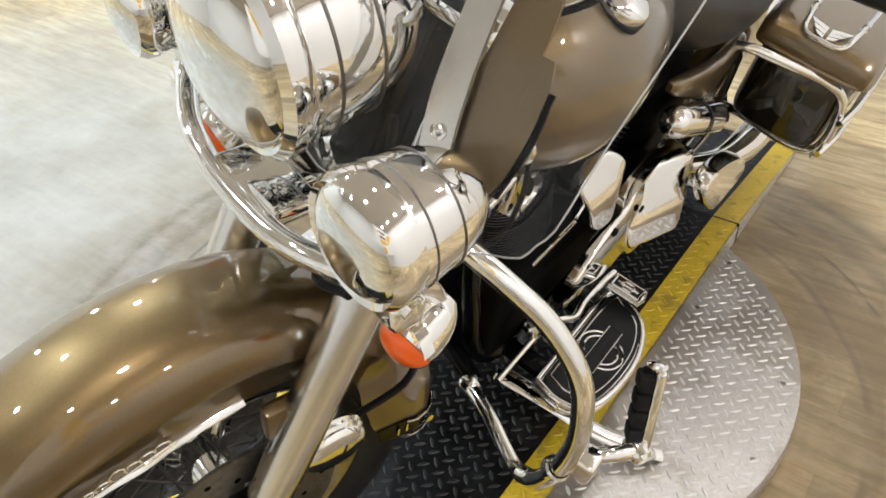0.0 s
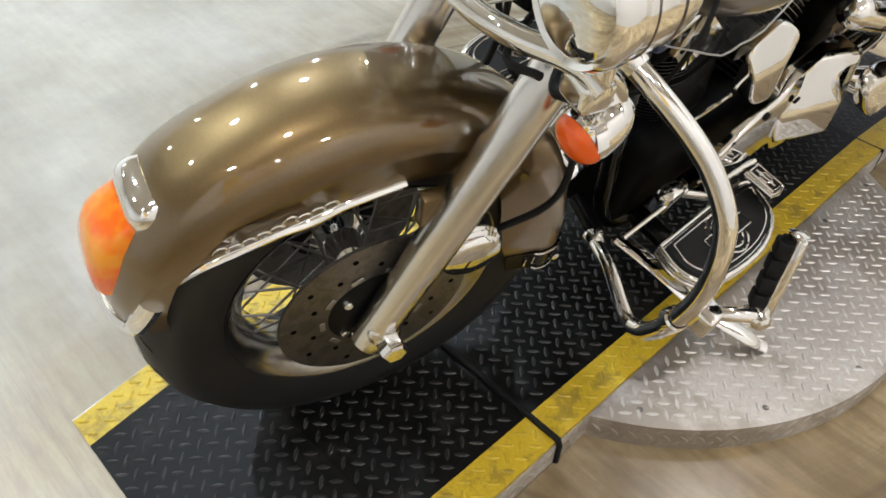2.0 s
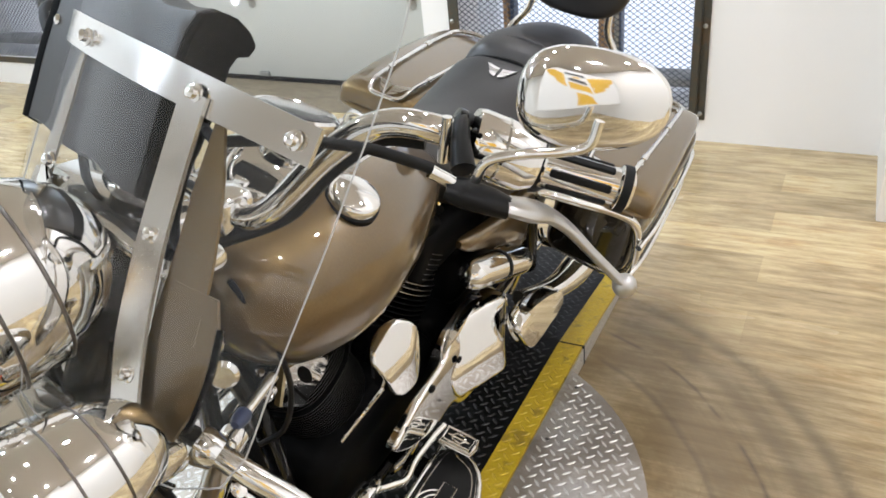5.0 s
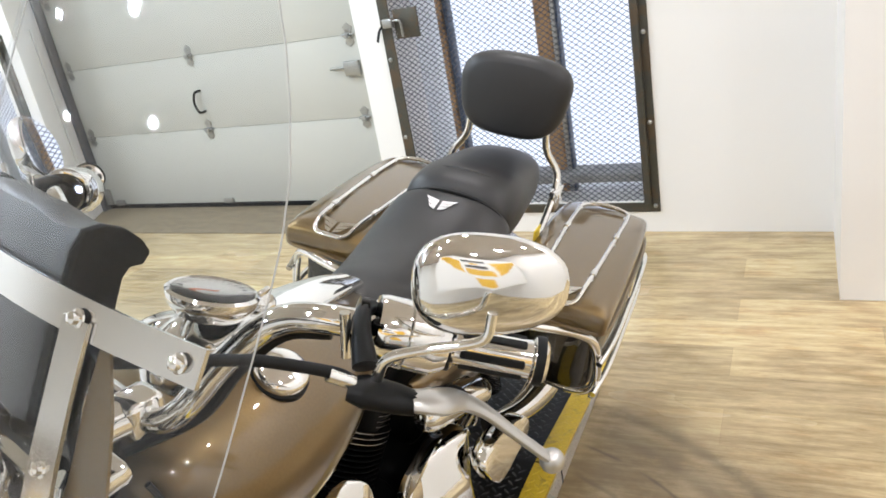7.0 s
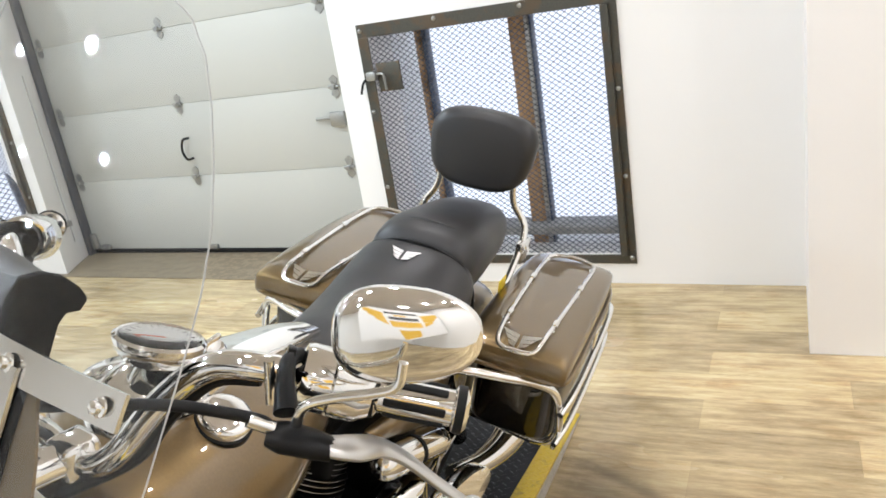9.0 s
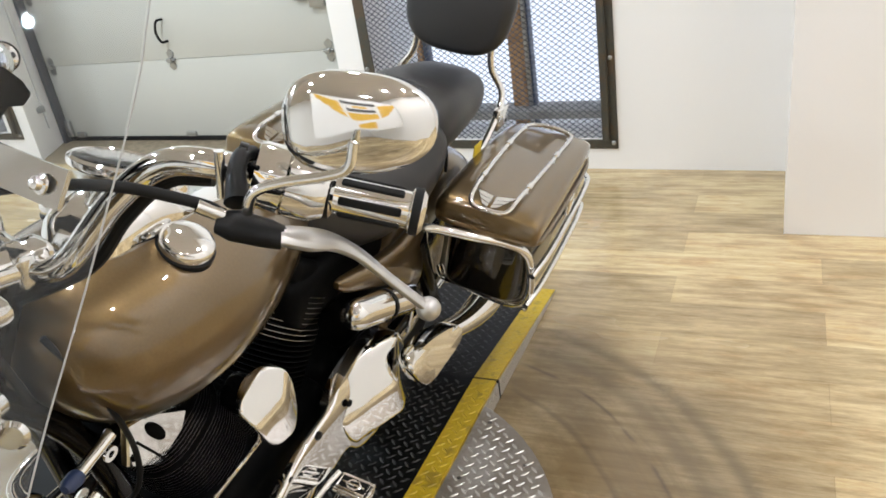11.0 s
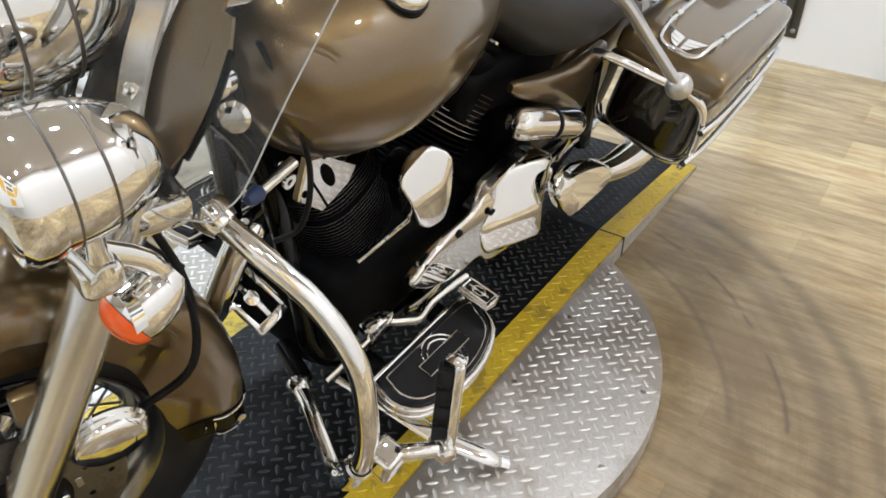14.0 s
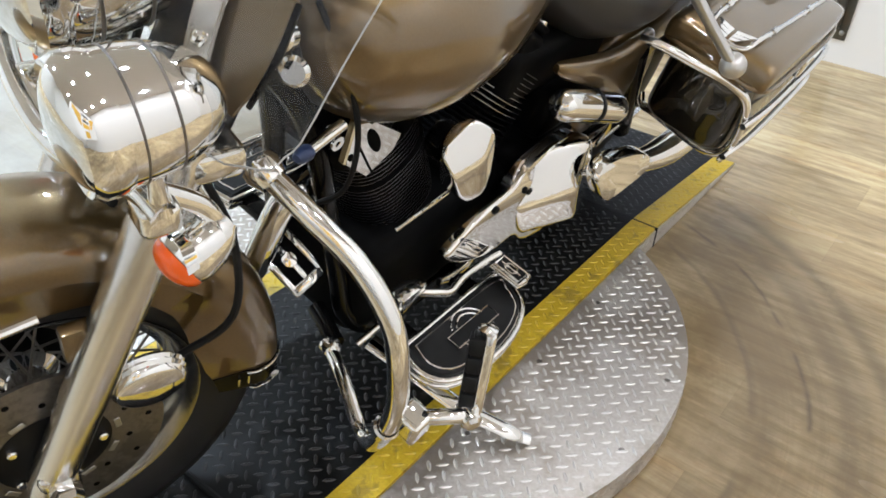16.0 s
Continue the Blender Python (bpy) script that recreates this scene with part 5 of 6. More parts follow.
b_part("ignition_switch", lathe([(0.02, 0), (0.02, 0.018), (0.017, 0.022), (0.001, 0.022)], 20, pose(0, 0.705, 0.955)), CHROME, "", dash)
b_part("switch_key", box(-0.004, 0.004, 0.688, 0.722, 0.974, 0.99, 0.003), CHROME, "", dash)
b_part("dash_rivet", lathe([(0.012, 0), (0.01, 0.006), (0.001, 0.007)], 16, pose(0.07, 0.64, 0.945, 0, 18, 0)), RUBBER, "", dash)

seat = b_part("seat", loft([(0.925, 0, 0.83, 0.03, 0.022), (0.96, 0.002, 0.815, 0.062, 0.042), (1.03, 0.004, 0.785, 0.092, 0.072), (1.13, 0.008, 0.748, 0.125, 0.094), (1.24, 0.012, 0.74, 0.15, 0.098), (1.34, 0.012, 0.755, 0.156, 0.098), (1.42, 0.012, 0.785, 0.148, 0.09), (1.46, 0.012, 0.79, 0.13, 0.075)], 2.3, 36, 5), LEATHER, "smooth black leather saddle")
pill = b_part("pillion", loft([(1.425, 0.014, 0.80, 0.115, 0.06), (1.45, 0.014, 0.815, 0.13, 0.08), (1.52, 0.014, 0.822, 0.134, 0.086), (1.62, 0.014, 0.818, 0.126, 0.08), (1.74, 0.014, 0.81, 0.112, 0.07), (1.83, 0.012, 0.80, 0.09, 0.055), (1.86, 0.012, 0.795, 0.05, 0.03)], 2.6, 36, 5), LEATHER, "raised black pillion pad")
b_part("seam", tube([(-0.135, 1.435, 0.74), (-0.128, 1.43, 0.80), (-0.09, 1.425, 0.853), (0.012, 1.42, 0.877), (0.114, 1.425, 0.853), (0.152, 1.43, 0.80), (0.159, 1.435, 0.74)], 0.004, 8), SATIN, "", seat)
b_part("pillion_crease", tube([(-0.115, 1.505, 0.82), (-0.09, 1.5, 0.872), (-0.03, 1.495, 0.902), (0.058, 1.495, 0.902), (0.118, 1.5, 0.872), (0.143, 1.505, 0.82)], 0.0045, 8), LEATHER, "", pill)
# winged badge on the saddle
for sgn in (1, -1):
    for k in range(3):
        bm = sheet([(0.004, 0.018 - 0.011 * k), (0.036 - 0.007 * k, 0.026 - 0.013 * k), (0.028 - 0.006 * k, 0.016 - 0.012 * k), (0.004, 0.008 - 0.011 * k)], 0.0018)
        b_part("badge_wing", bm, STEEL, "", seat, pose(0, 1.365, 0.8635) @ Matrix.Diagonal((sgn, 1, 1, 1)) @ Matrix.Rotation(radians(-76), 4, "X"), False)

# backrest
sb = b_part("sissy_bar", tube([(-0.168, 1.50, 0.66), (-0.165, 1.66, 0.70), (-0.158, 1.79, 0.755), (-0.15, 1.84, 0.81), (-0.11, 1.83, 0.88), (-0.1, 1.82, 1.0), (-0.06, 1.82, 1.05), (0.06, 1.82, 1.05), (0.1, 1.82, 1.0), (0.11, 1.83, 0.88), (0.15, 1.84, 0.81), (0.158, 1.79, 0.755), (0.165, 1.66, 0.70), (0.168, 1.50, 0.66)], 0.0095, 12), CHROME, "bent chrome sissy bar")
pad_loops = []
for y, k in ((1.752, 0.80), (1.757, 0.91), (1.768, 0.98), (1.785, 1.0), (1.805, 0.985), (1.82, 0.94), (1.828, 0.86)):
    pad_loops.append([(p[0] * (1.0 + 0.10 * (p[2] - 1.01) / 0.11), y + 0.1 * (p[2] - 1.01), p[2]) for p in super_ring(0.018, 1.012, 0.142 * k, 0.108 * k - 0.004, y, 3.0, 40)])
bk = b_part("backrest_pad", rings(pad_loops), LEATHER, "rounded black backrest pad", sb)
b_part("pad_arc", tube([(-0.065, 1.753, 0.97), (-0.055, 1.757, 1.025), (-0.01, 1.759, 1.05), (0.04, 1.759, 1.05)], 0.003, 8), LEATHER, "", bk)

# rear fender and side covers
RF_OUT = [(8, 0.36), (60, 0.365), (90, 0.37), (130, 0.375), (175, 0.372)]


def rear_section(a):
    r = along(RF_OUT, a)
    pts = [(0.105, r - 0.14), (0.107, r - 0.06)] + [(0.105 * math.cos(t) ** 0.8, r - 0.06 + 0.06 * math.sin(t) ** 0.8) for t in (math.pi / 2 * k / 7 for k in range(1, 7))] + [(0, r)]
    f = lambda x, q: (x, 1.6 - q * math.cos(radians(a)), AXLE + q * math.sin(radians(a)))
    return [f(x, q) for x, q in pts] + [f(-x, q) for x, q in pts[-2::-1]]


b_part("rear_fender", shell([rear_section(8 + 167 * k / 40) for k in range(41)], -0.003), PAINT, "bronze pearl rear fender")
for sgn in (1, -1):
    b_part("side_cover", loft([(0.985, sgn * 0.125, 0.672, 0.006, 0.008), (1.01, sgn * 0.13, 0.663, 0.014, 0.018), (1.12, sgn * 0.14, 0.63, 0.02, 0.034), (1.22, sgn * 0.145, 0.60, 0.022, 0.052), (1.30, sgn * 0.145, 0.572, 0.022, 0.085), (1.37, sgn * 0.14, 0.555, 0.02, 0.10), (1.41, sgn * 0.13, 0.55, 0.008, 0.08)], 3.0, 24, 4), PAINT, "bronze side cover")


# ---- saddlebags ----
def saddlebag(s):
    cx = 0.288 if s > 0 else -0.274
    # the body takes the darkened bronze in place of real shade
    body = b_part("saddlebag", loft([(1.432, cx, 0.540, 0.075, 0.082), (1.438, cx, 0.54, 0.094, 0.094), (1.47, cx, 0.538, 0.108, 0.102), (1.60, cx, 0.535, 0.121, 0.108), (1.80, cx, 0.535, 0.121, 0.108), (1.92, cx, 0.54, 0.112, 0.102), (1.965, cx, 0.548, 0.085, 0.085)], 5.5, 40, 4), PAINT_SHADED, "hard saddlebag with bronze lid, shade painted into its body")
    secs = [(1.368, 0.108, 0.012, 0.664), (1.372, 0.118, 0.024, 0.669), (1.386, 0.1245, 0.034, 0.675), (1.45, 0.127, 0.040, 0.678), (1.62, 0.127, 0.042, 0.681), (1.80, 0.124, 0.040, 0.679), (1.92, 0.116, 0.035, 0.674), (1.965, 0.106, 0.022, 0.667), (1.975, 0.095, 0.010, 0.662)]
    loops = []
    P = smooth_path([(y, hx, hz) for y, hx, hz, cz in secs], 4)
    Z = smooth_path([(cz, 0, 0) for *_, cz in secs], 4)
    for p, z in zip(P, Z):
        ring = super_ring(cx, z.x, max(p.y, 0.004), max(p.z, 0.003), p.x, 5.0, 44)
        loops.append([(x, y, max(q, 0.656)) for x, y, q in ring])
    lid = b_part("lid", rings(loops), PAINT, "bronze pearl lid", body)
    b_part("lid_lip", tube([(cx - s * 0.12, 1.50, 0.657), (cx - s * 0.118, 1.39, 0.657), (cx - s * 0.09, 1.368, 0.657), (cx, 1.365, 0.657), (cx + s * 0.09, 1.368, 0.657), (cx + s * 0.12, 1.386, 0.657), (cx + s * 0.128, 1.43, 0.658), (cx + s * 0.129, 1.6, 0.658), (cx + s * 0.126, 1.85, 0.658), (cx + s * 0.10, 1.972, 0.656)], 0.0056, 8, 4), PAINT, "", lid)
    b_part("lid_seam", tube([(cx + s * 0.1, 1.40, 0.648), (cx + s * 0.122, 1.43, 0.648), (cx + s * 0.124, 1.6, 0.649), (cx + s * 0.12, 1.85, 0.649), (cx + s * 0.09, 1.96, 0.648)], 0.004, 8), GROOVE, "", body)
    top = lambda x, y: (x, y, 0.722 - 0.034 * max(0, (1.44 - y) / 0.09) ** 1.6 - 0.018 * max(0, (y - 1.8) / 0.15) ** 2 - 2.0 * (x - cx) ** 2 + 0.012)
    rail = b_part("lid_rail", tube([top(cx - 0.064, 1.88), top(cx - 0.064, 1.75), top(cx - 0.06, 1.6), top(cx - 0.055, 1.48), top(cx - 0.051, 1.42), top(cx - 0.045, 1.386), top(cx - 0.03, 1.372), top(cx, 1.369), top(cx + 0.03, 1.372), top(cx + 0.045, 1.386), top(cx + 0.051, 1.42), top(cx + 0.055, 1.48), top(cx + 0.06, 1.6), top(cx + 0.064, 1.75), top(cx + 0.064, 1.88), top(cx + 0.045, 1.905), top(cx, 1.91), top(cx - 0.045, 1.905), top(cx - 0.064, 1.88)], 0.0058, 10), CHROME, "chrome lid rail", body)
    for y in (1.50, 1.72):
        for q in (-1, 1):
            x, yy, z = top(cx + q * (0.056 if y < 1.6 else 0.063), y)
            b_part("rail_collar", rod((x, yy - 0.012, z), (x, yy + 0.012, z), 0.0085, 12), CHROME, "", rail)
    for y in (1.47, 1.68, 1.86):
        for q in (-1, 1):
            x, yy, z = top(cx + q * (0.063 if y > 1.5 else 0.055), y)
            b_part("rail_post", rod((x, yy, z), (x, yy, z - 0.018), 0.008, 10), CHROME, "", rail)
    # winged badge at the lid's front
    for q in (1, -1):
        for k in range(3):
            bm = sheet([(0.003, 0.02 - 0.012 * k), (0.036 - 0.008 * k, 0.03 - 0.014 * k), (0.028 - 0.007 * k, 0.018 - 0.013 * k), (0.003, 0.008 - 0.011 * k)], 0.0022)
            b_part("badge_wing", bm, CHROME, "", rail, pose(cx, 1.396, 0.7175) @ Matrix.Diagonal((q * 1.3, 1.3, 1.3, 1)) @ Matrix.Rotation(radians(-80), 4, "X"), False)
    b_part("latch", box(cx + s * 0.118, cx + s * 0.135, 1.66, 1.71, 0.60, 0.65, 0.006), CHROME, "chrome latch", body)
    # guard round the bag's front
    gd = b_part("bag_guard", tube([(s * 0.15, 1.30, 0.655), (s * 0.19, 1.305, 0.662), (s * 0.27, 1.34, 0.652), (s * 0.34, 1.385, 0.634), (s * 0.384, 1.418, 0.604), (s * 0.402, 1.435, 0.545), (s * 0.406, 1.445, 0.49), (s * 0.392, 1.45, 0.45), (s * 0.35, 1.455, 0.434), (s * 0.28, 1.465, 0.432), (s * 0.21, 1.48, 0.43), (s * 0.17, 1.50, 0.42), (s * 0.15, 1.51, 0.44)], 0.0105, 12), CHROME, "chrome tube guard round the bag")
    for z in (0.50, 0.585):
        b_part("side_rail", tube([(s * 0.41, 1.41, z - 0.03), (s * 0.422, 1.5, z - 0.012), (s * 0.424, 1.7, z - 0.0), (s * 0.42, 1.9, z + 0.012), (s * 0.40, 1.955, z + 0.012)], 0.008, 10), CHROME, "", gd)
    b_part("guard_bolt", bolt_head((s * 0.41, 1.43, 0.47), (s, -0.5, 0), 0.008, 0.008), CHROME, "", gd)
    b_part("guard_bolt", bolt_head((s * 0.402, 1.44, 0.445), (s, -0.5, 0), 0.008, 0.008), CHROME, "", gd)
    return body


saddlebag(1)
saddlebag(-1)
for s in (1, -1):
    b_part("rear_signal_bar", tube([(s * 0.16, 1.5, 0.66), (s * 0.175, 1.6, 0.69), (s * 0.18, 1.72, 0.71)], 0.007, 10), CHROME)
    b_part("strut_bracket", box(s * 0.150, s * 0.172, 1.78, 1.86, 0.72, 0.78, 0.006), CHROME)
    b_part("shock", rod((s * 0.15, 1.32, 0.62), (s * 0.15, 1.5, 0.33), 0.024, 16), BLACK)
b_part("hang_tag", box(0.168, 0.172, 1.60, 1.65, 0.715, 0.745, 0.001), YELLOW_TAG, "small yellow paper tag")

# ---- engine ----
eng = b_part("crankcase", box(-0.12, 0.13, 0.56, 1.0, 0.19, 0.44, 0.05, 4), ENGINE_BLACK, "gloss black V-twin engine")
b_part("gearbox", box(-0.13, 0.12, 0.98, 1.26, 0.22, 0.46, 0.04, 3), ENGINE_BLACK, "", eng)
b_part("oil_tank", box(-0.13, 0.115, 1.06, 1.3, 0.44, 0.575, 0.03, 3), ENGINE_BLACK, "black oil tank")
b_part("inner_panel", box(-0.11, 0.085, 0.90, 1.30, 0.56, 0.69, 0.03, 3), ENGINE_BLACK)


def flat_loop(out, x, k, cy, cz):
    return [(x, cy + (y - cy) * k, cz + (z - cz) * k) for y, z in out]


def round_out(out):
    p = smooth_path([(y, z, 0) for y, z in out] + [(out[0][0], out[0][1], 0)], 3)[:-1]
    return [(v.x, v.y) for v in p]


def cylinder(base, top, name):
    base, top = Vector(base), Vector(top)
    m = aim(base, top)
    h = (top - base).length
    cy = b_part(name, lathe([(0.062, 0), (0.062, h)], 28, m), ENGINE_BLACK, "finned black engine cylinder")
    for k in range(22):
        z = 0.012 + k * (h - 0.03) / 21
        r = 0.094 if k < 16 else 0.088
        ring = lambda q, zz: [(math.copysign(abs(math.cos(t)) ** 0.75, math.cos(t)) * q, math.copysign(abs(math.sin(t)) ** 0.75, math.sin(t)) * q, zz) for t in (2 * math.pi * i / 36 for i in range(36))]
        fin = b_part("fin", rings([ring(r - 0.004, z), ring(r, z + 0.0008), ring(r, z + 0.002), ring(r - 0.004, z + 0.003)]), ENGINE_BLACK, "", cy, m)
        fin.data.materials.append(FIN_EDGE)
        for poly in fin.data.polygons:
            v = [fin.data.vertices[i].co for i in poly.vertices]
            if len(v) == 4:
                zz = [(m.inverted() @ q).z - z for q in v]
                if min(zz) > 0.0005 and max(zz) < 0.0026 and (name == "front_cylinder" or k > 12):
                    poly.material_index = 1
    # rocker box
    up = m @ Matrix.Translation((0, 0, h))
    rk = b_part("rocker_box", box(-0.075, 0.075, -0.098, 0.098, 0, 0.052, 0.018, 3), ENGINE_BLACK, "black rocker box", cy, up)
    cov = b_part("rocker_cover", box(-0.06, 0.06, -0.092, 0.092, 0.05, 0.074, 0.012, 3), ENGINE_BLACK, "black rocker cover", rk, up)
    for q in (-1, 1):
        for w in (-1, 0, 1):
            b_part("bolt", lathe([(0.007, 0.072), (0.007, 0.079), (0.004, 0.081)], 8, up @ pose(q * 0.045, w * 0.07, 0)), CHROME, "", rk)
    return m, h


m1, h1 = cylinder((0.0, 0.71, 0.425), (0.0, 0.585, 0.655), "front_cylinder")
m2, h2 = cylinder((0.0, 0.87, 0.425), (0.0, 1.0, 0.64), "rear_cylinder")
# bracket plate with a slot on the front head
hb_out = [(0.462, 0.674), (0.519, 0.624), (0.572, 0.652), (0.582, 0.680), (0.504, 0.735), (0.468, 0.744)]
br = b_part("head_bracket", rings([flat_loop(hb_out, x, k, 0.52, 0.685) for x, k in ((0.088, 1.0), (0.097, 1.0), (0.1, 0.96))]), CHROME, "chrome head bracket", None, None, False)
b_part("slot", lathe([(0.0125, 0), (0.0125, 0.003)], 20, Matrix.Translation((0.0988, 0.516, 0.695)) @ Matrix.Rotation(radians(32), 4, "X") @ Matrix.Diagonal((1, 0.75, 2.4, 1)) @ AX), GROOVE, "", br)
b_part("hole", lathe([(0.0055, 0), (0.0055, 0.003)], 16, Matrix.Translation((0.0988, 0.472, 0.684)) @ AX), GROOVE, "", br)
b_part("split", box(0.0985, 0.1004, -0.002, 0.002, -0.05, 0.05), GROOVE, "", br, Matrix.Translation((0, 0.507, 0.664)) @ Matrix.Rotation(radians(33), 4, "X"), False)
b_part("plug_cap", lathe([(0.008, 0), (0.011, 0.006), (0.010, 0.022), (0.006, 0.028)], 14, aim((0.10, 0.385, 0.738), (0.105, 0.35, 0.74))), BLUE, "blue plug cap", eng)
b_part("coil_bar", rod((0.10, 0.372, 0.735), (0.10, 0.44, 0.757), 0.008, 10), CHROME, "", eng)
b_part("coil_eye", lathe([(0.005, 0), (0.011, 0), (0.011, 0.004), (0.005, 0.004)], 16, Matrix.Translation((0.10, 0.433, 0.729)) @ AX, caps=False), CHROME, "", eng)
b_part("plug_lead", tube([(0.06, 0.40, 0.92), (0.10, 0.425, 0.84), (0.115, 0.45, 0.76), (0.11, 0.47, 0.68), (0.10, 0.47, 0.62), (0.07, 0.46, 0.58)], 0.0042, 8), RUBBER, "", eng)
b_part("plug_lead", tube([(0.08, 0.42, 0.90), (0.105, 0.46, 0.82), (0.11, 0.49, 0.76), (0.10, 0.50, 0.735)], 0.0036, 8), RUBBER, "", eng)
b_part("vent_rod", rod((0.128, 0.60, 0.485), (0.133, 0.725, 0.508), 0.0035, 8), CHROME, "", eng)
def faceted(out, planes, back, cy, cz, soft=0.0025):
    """A cast cover: the outline's wall from back, closed by planes (x0, y0, z0, slope y, slope z) that meet in soft folds."""
    def face(y, z):
        hs = [x0 + gy * (y - y0) + gz * (z - z0) for x0, y0, z0, gy, gz in planes]
        low = min(hs)
        return low - soft * math.log(sum(math.exp(-(h - low) / soft) for h in hs))
    loops = [[(back, y, z) for y, z in out]]
    for k, drop in ((1.0, 0.010), (1.0, 0.006), (0.99, 0.0025), (0.97, 0.0006), (0.94, 0), (0.9, 0), (0.85, 0), (0.8, 0), (0.74, 0), (0.68, 0), (0.62, 0), (0.55, 0), (0.48, 0), (0.4, 0), (0.32, 0), (0.24, 0), (0.16, 0), (0.08, 0), (0.02, 0)):
        loops.append([(face(cy + (y - cy) * k, cz + (z - cz) * k) - drop, cy + (y - cy) * k, cz + (z - cz) * k) for y, z in out])
    return rings(loops)


def finer(out, rounds=2):
    """Rounds an outline by cutting its corners again and again."""
    for _ in range(rounds):
        out = [(a[0] + (b[0] - a[0]) * f, a[1] + (b[1] - a[1]) * f) for a, b in zip(out, out[1:] + out[:1]) for f in (0.2, 0.8)]
    return out


# horn cover: an upright chrome pod between the cylinders
hc_out = [(0.660, 0.618), (0.675, 0.643), (0.700, 0.660), (0.735, 0.664), (0.762, 0.650), (0.780, 0.610), (0.780, 0.555), (0.757, 0.530), (0.714, 0.526), (0.690, 0.545), (0.670, 0.592)]
hc = b_part("horn_cover", faceted(finer(hc_out), [(0.168, 0.70, 0.598, 0.34, -0.66), (0.168, 0.70, 0.598, 0.18, -0.12), (0.173, 0.737, 0.61, -0.30, -0.20)], 0.132, 0.72, 0.60), CHROME, "upright chrome horn cover")
b_part("horn", lathe([(0.03, 0), (0.034, 0.01), (0.034, 0.03)], 20, aim((0.08, 0.716, 0.606), (0.12, 0.716, 0.606))), BLACK, "", hc)

# primary cover: a long polished rail that widens to a folded clutch dome
pr_out = [(0.685, 0.412), (0.745, 0.441), (0.81, 0.453), (0.90, 0.458), (0.945, 0.482), (0.985, 0.497), (1.046, 0.507), (1.105, 0.497), (1.16, 0.45), (1.20, 0.37), (1.185, 0.30), (1.08, 0.27), (0.975, 0.292), (0.93, 0.34), (0.84, 0.33), (0.74, 0.368)]
RAIL = [(0.183, 0.9, 0.45, 0.0, -0.55), (0.186, 0.9, 0.45, 0.0, -0.16)]
pri = b_part("primary_cover", faceted(finer(pr_out), RAIL, 0.170, 0.96, 0.40), CHROME, "long polished primary cover")
dm_out = [(0.918, 0.445), (0.95, 0.482), (1.04, 0.500), (1.135, 0.500), (1.175, 0.45), (1.20, 0.37), (1.18, 0.31), (1.09, 0.285), (0.99, 0.297), (0.938, 0.345), (0.915, 0.40)]
clutch = b_part("clutch_dome", faceted(finer(dm_out), [(0.232, 1.02, 0.415, 0.42, -0.74), (0.232, 1.02, 0.41, 0.34, -0.06), (0.243, 1.085, 0.40, -0.32, -0.25), (0.236, 1.02, 0.335, 0.3, 0.9)], 0.14, 1.05, 0.385), CHROME, "folded polished clutch dome", pri)
for y, z in ((0.735, 0.425), (0.835, 0.445), (1.085, 0.494)):
    b_part("bolt", lathe([(0.0085, 0), (0.0085, 0.006), (0.006, 0.008), (0.003, 0.004)], 12, Matrix.Translation((0.182 - 0.55 * max(0.0, z - 0.445), y, z)) @ AX), SATIN, "", pri)
b_part("dome_bolt", lathe([(0.008, 0), (0.008, 0.004), (0.006, 0.005), (0.003, 0.002)], 12, Matrix.Translation((0.190, 0.944, 0.440)) @ AX), SATIN, "", pri)

b_part("linkage_cover", tube([(0.176, 0.735, 0.302), (0.18, 0.77, 0.297), (0.178, 0.82, 0.289), (0.174, 0.855, 0.283)], 0.017, 14, 5, radii=[0.011, 0.016, 0.017, 0.01], flat=(0.5, 1.0)), CHROME, "polished oblong linkage cover", pri)

# chrome canister behind, and the belt side
oc = b_part("starter_cover", tube([(0.156, 0.978, 0.614), (0.1565, 0.981, 0.613), (0.158, 0.99, 0.61), (0.162, 1.01, 0.604), (0.175, 1.08, 0.583), (0.195, 1.18, 0.553), (0.20, 1.205, 0.545)], 0.03, 24, 6, radii=[0.001, 0.014, 0.026, 0.032, 0.033, 0.033, 0.026]), CHROME, "chrome cylinder cover with a black band")
b_part("band", lathe([(0.0345, -0.005), (0.0355, -0.003), (0.0355, 0.003), (0.0345, 0.005)], 24, aim((0.1795, 1.10, 0.577), (0.195, 1.18, 0.553)), caps=False), RUBBER, "black band", oc)
b_part("drop_pipe", tube([(0.20, 1.2, 0.535), (0.20, 1.215, 0.49), (0.19, 1.225, 0.43)], 0.005, 8), CHROME, "", oc)
b_part("swingarm", box(0.10, 0.135, 1.15, 1.62, 0.29, 0.345, 0.012), BLACK, "black swing arm")
b_part("belt_guard", box(0.135, 0.16, 1.22, 1.6, 0.35, 0.375, 0.008), CHROME, "", None)

# exhaust
for s, y1 in ((1, 2.05), (-1, 2.05)):
    y0 = 1.42 if s > 0 else 1.20
    ex = b_part("muffler", tube([(s * 0.17, y0, 0.27), (s * 0.225, y0 + 0.1, 0.266), (s * 0.25, y0 + 0.22, 0.268), (s * 0.255, 1.8, 0.275), (s * 0.255, y1, 0.28)], 0.04, 20, 6, radii=[0.024, 0.03, 0.042, 0.044, 0.044]), CHROME, "long chrome muffler")
b_part("exhaust_pipe", tube([(0.02, 0.50, 0.58), (0.02, 0.44, 0.54), (0.0, 0.42, 0.40), (-0.08, 0.48, 0.26), (-0.14, 0.7, 0.22), (-0.16, 1.0, 0.25), (-0.17, 1.2, 0.27)], 0.023, 16), CHROME, "chrome exhaust pipe")

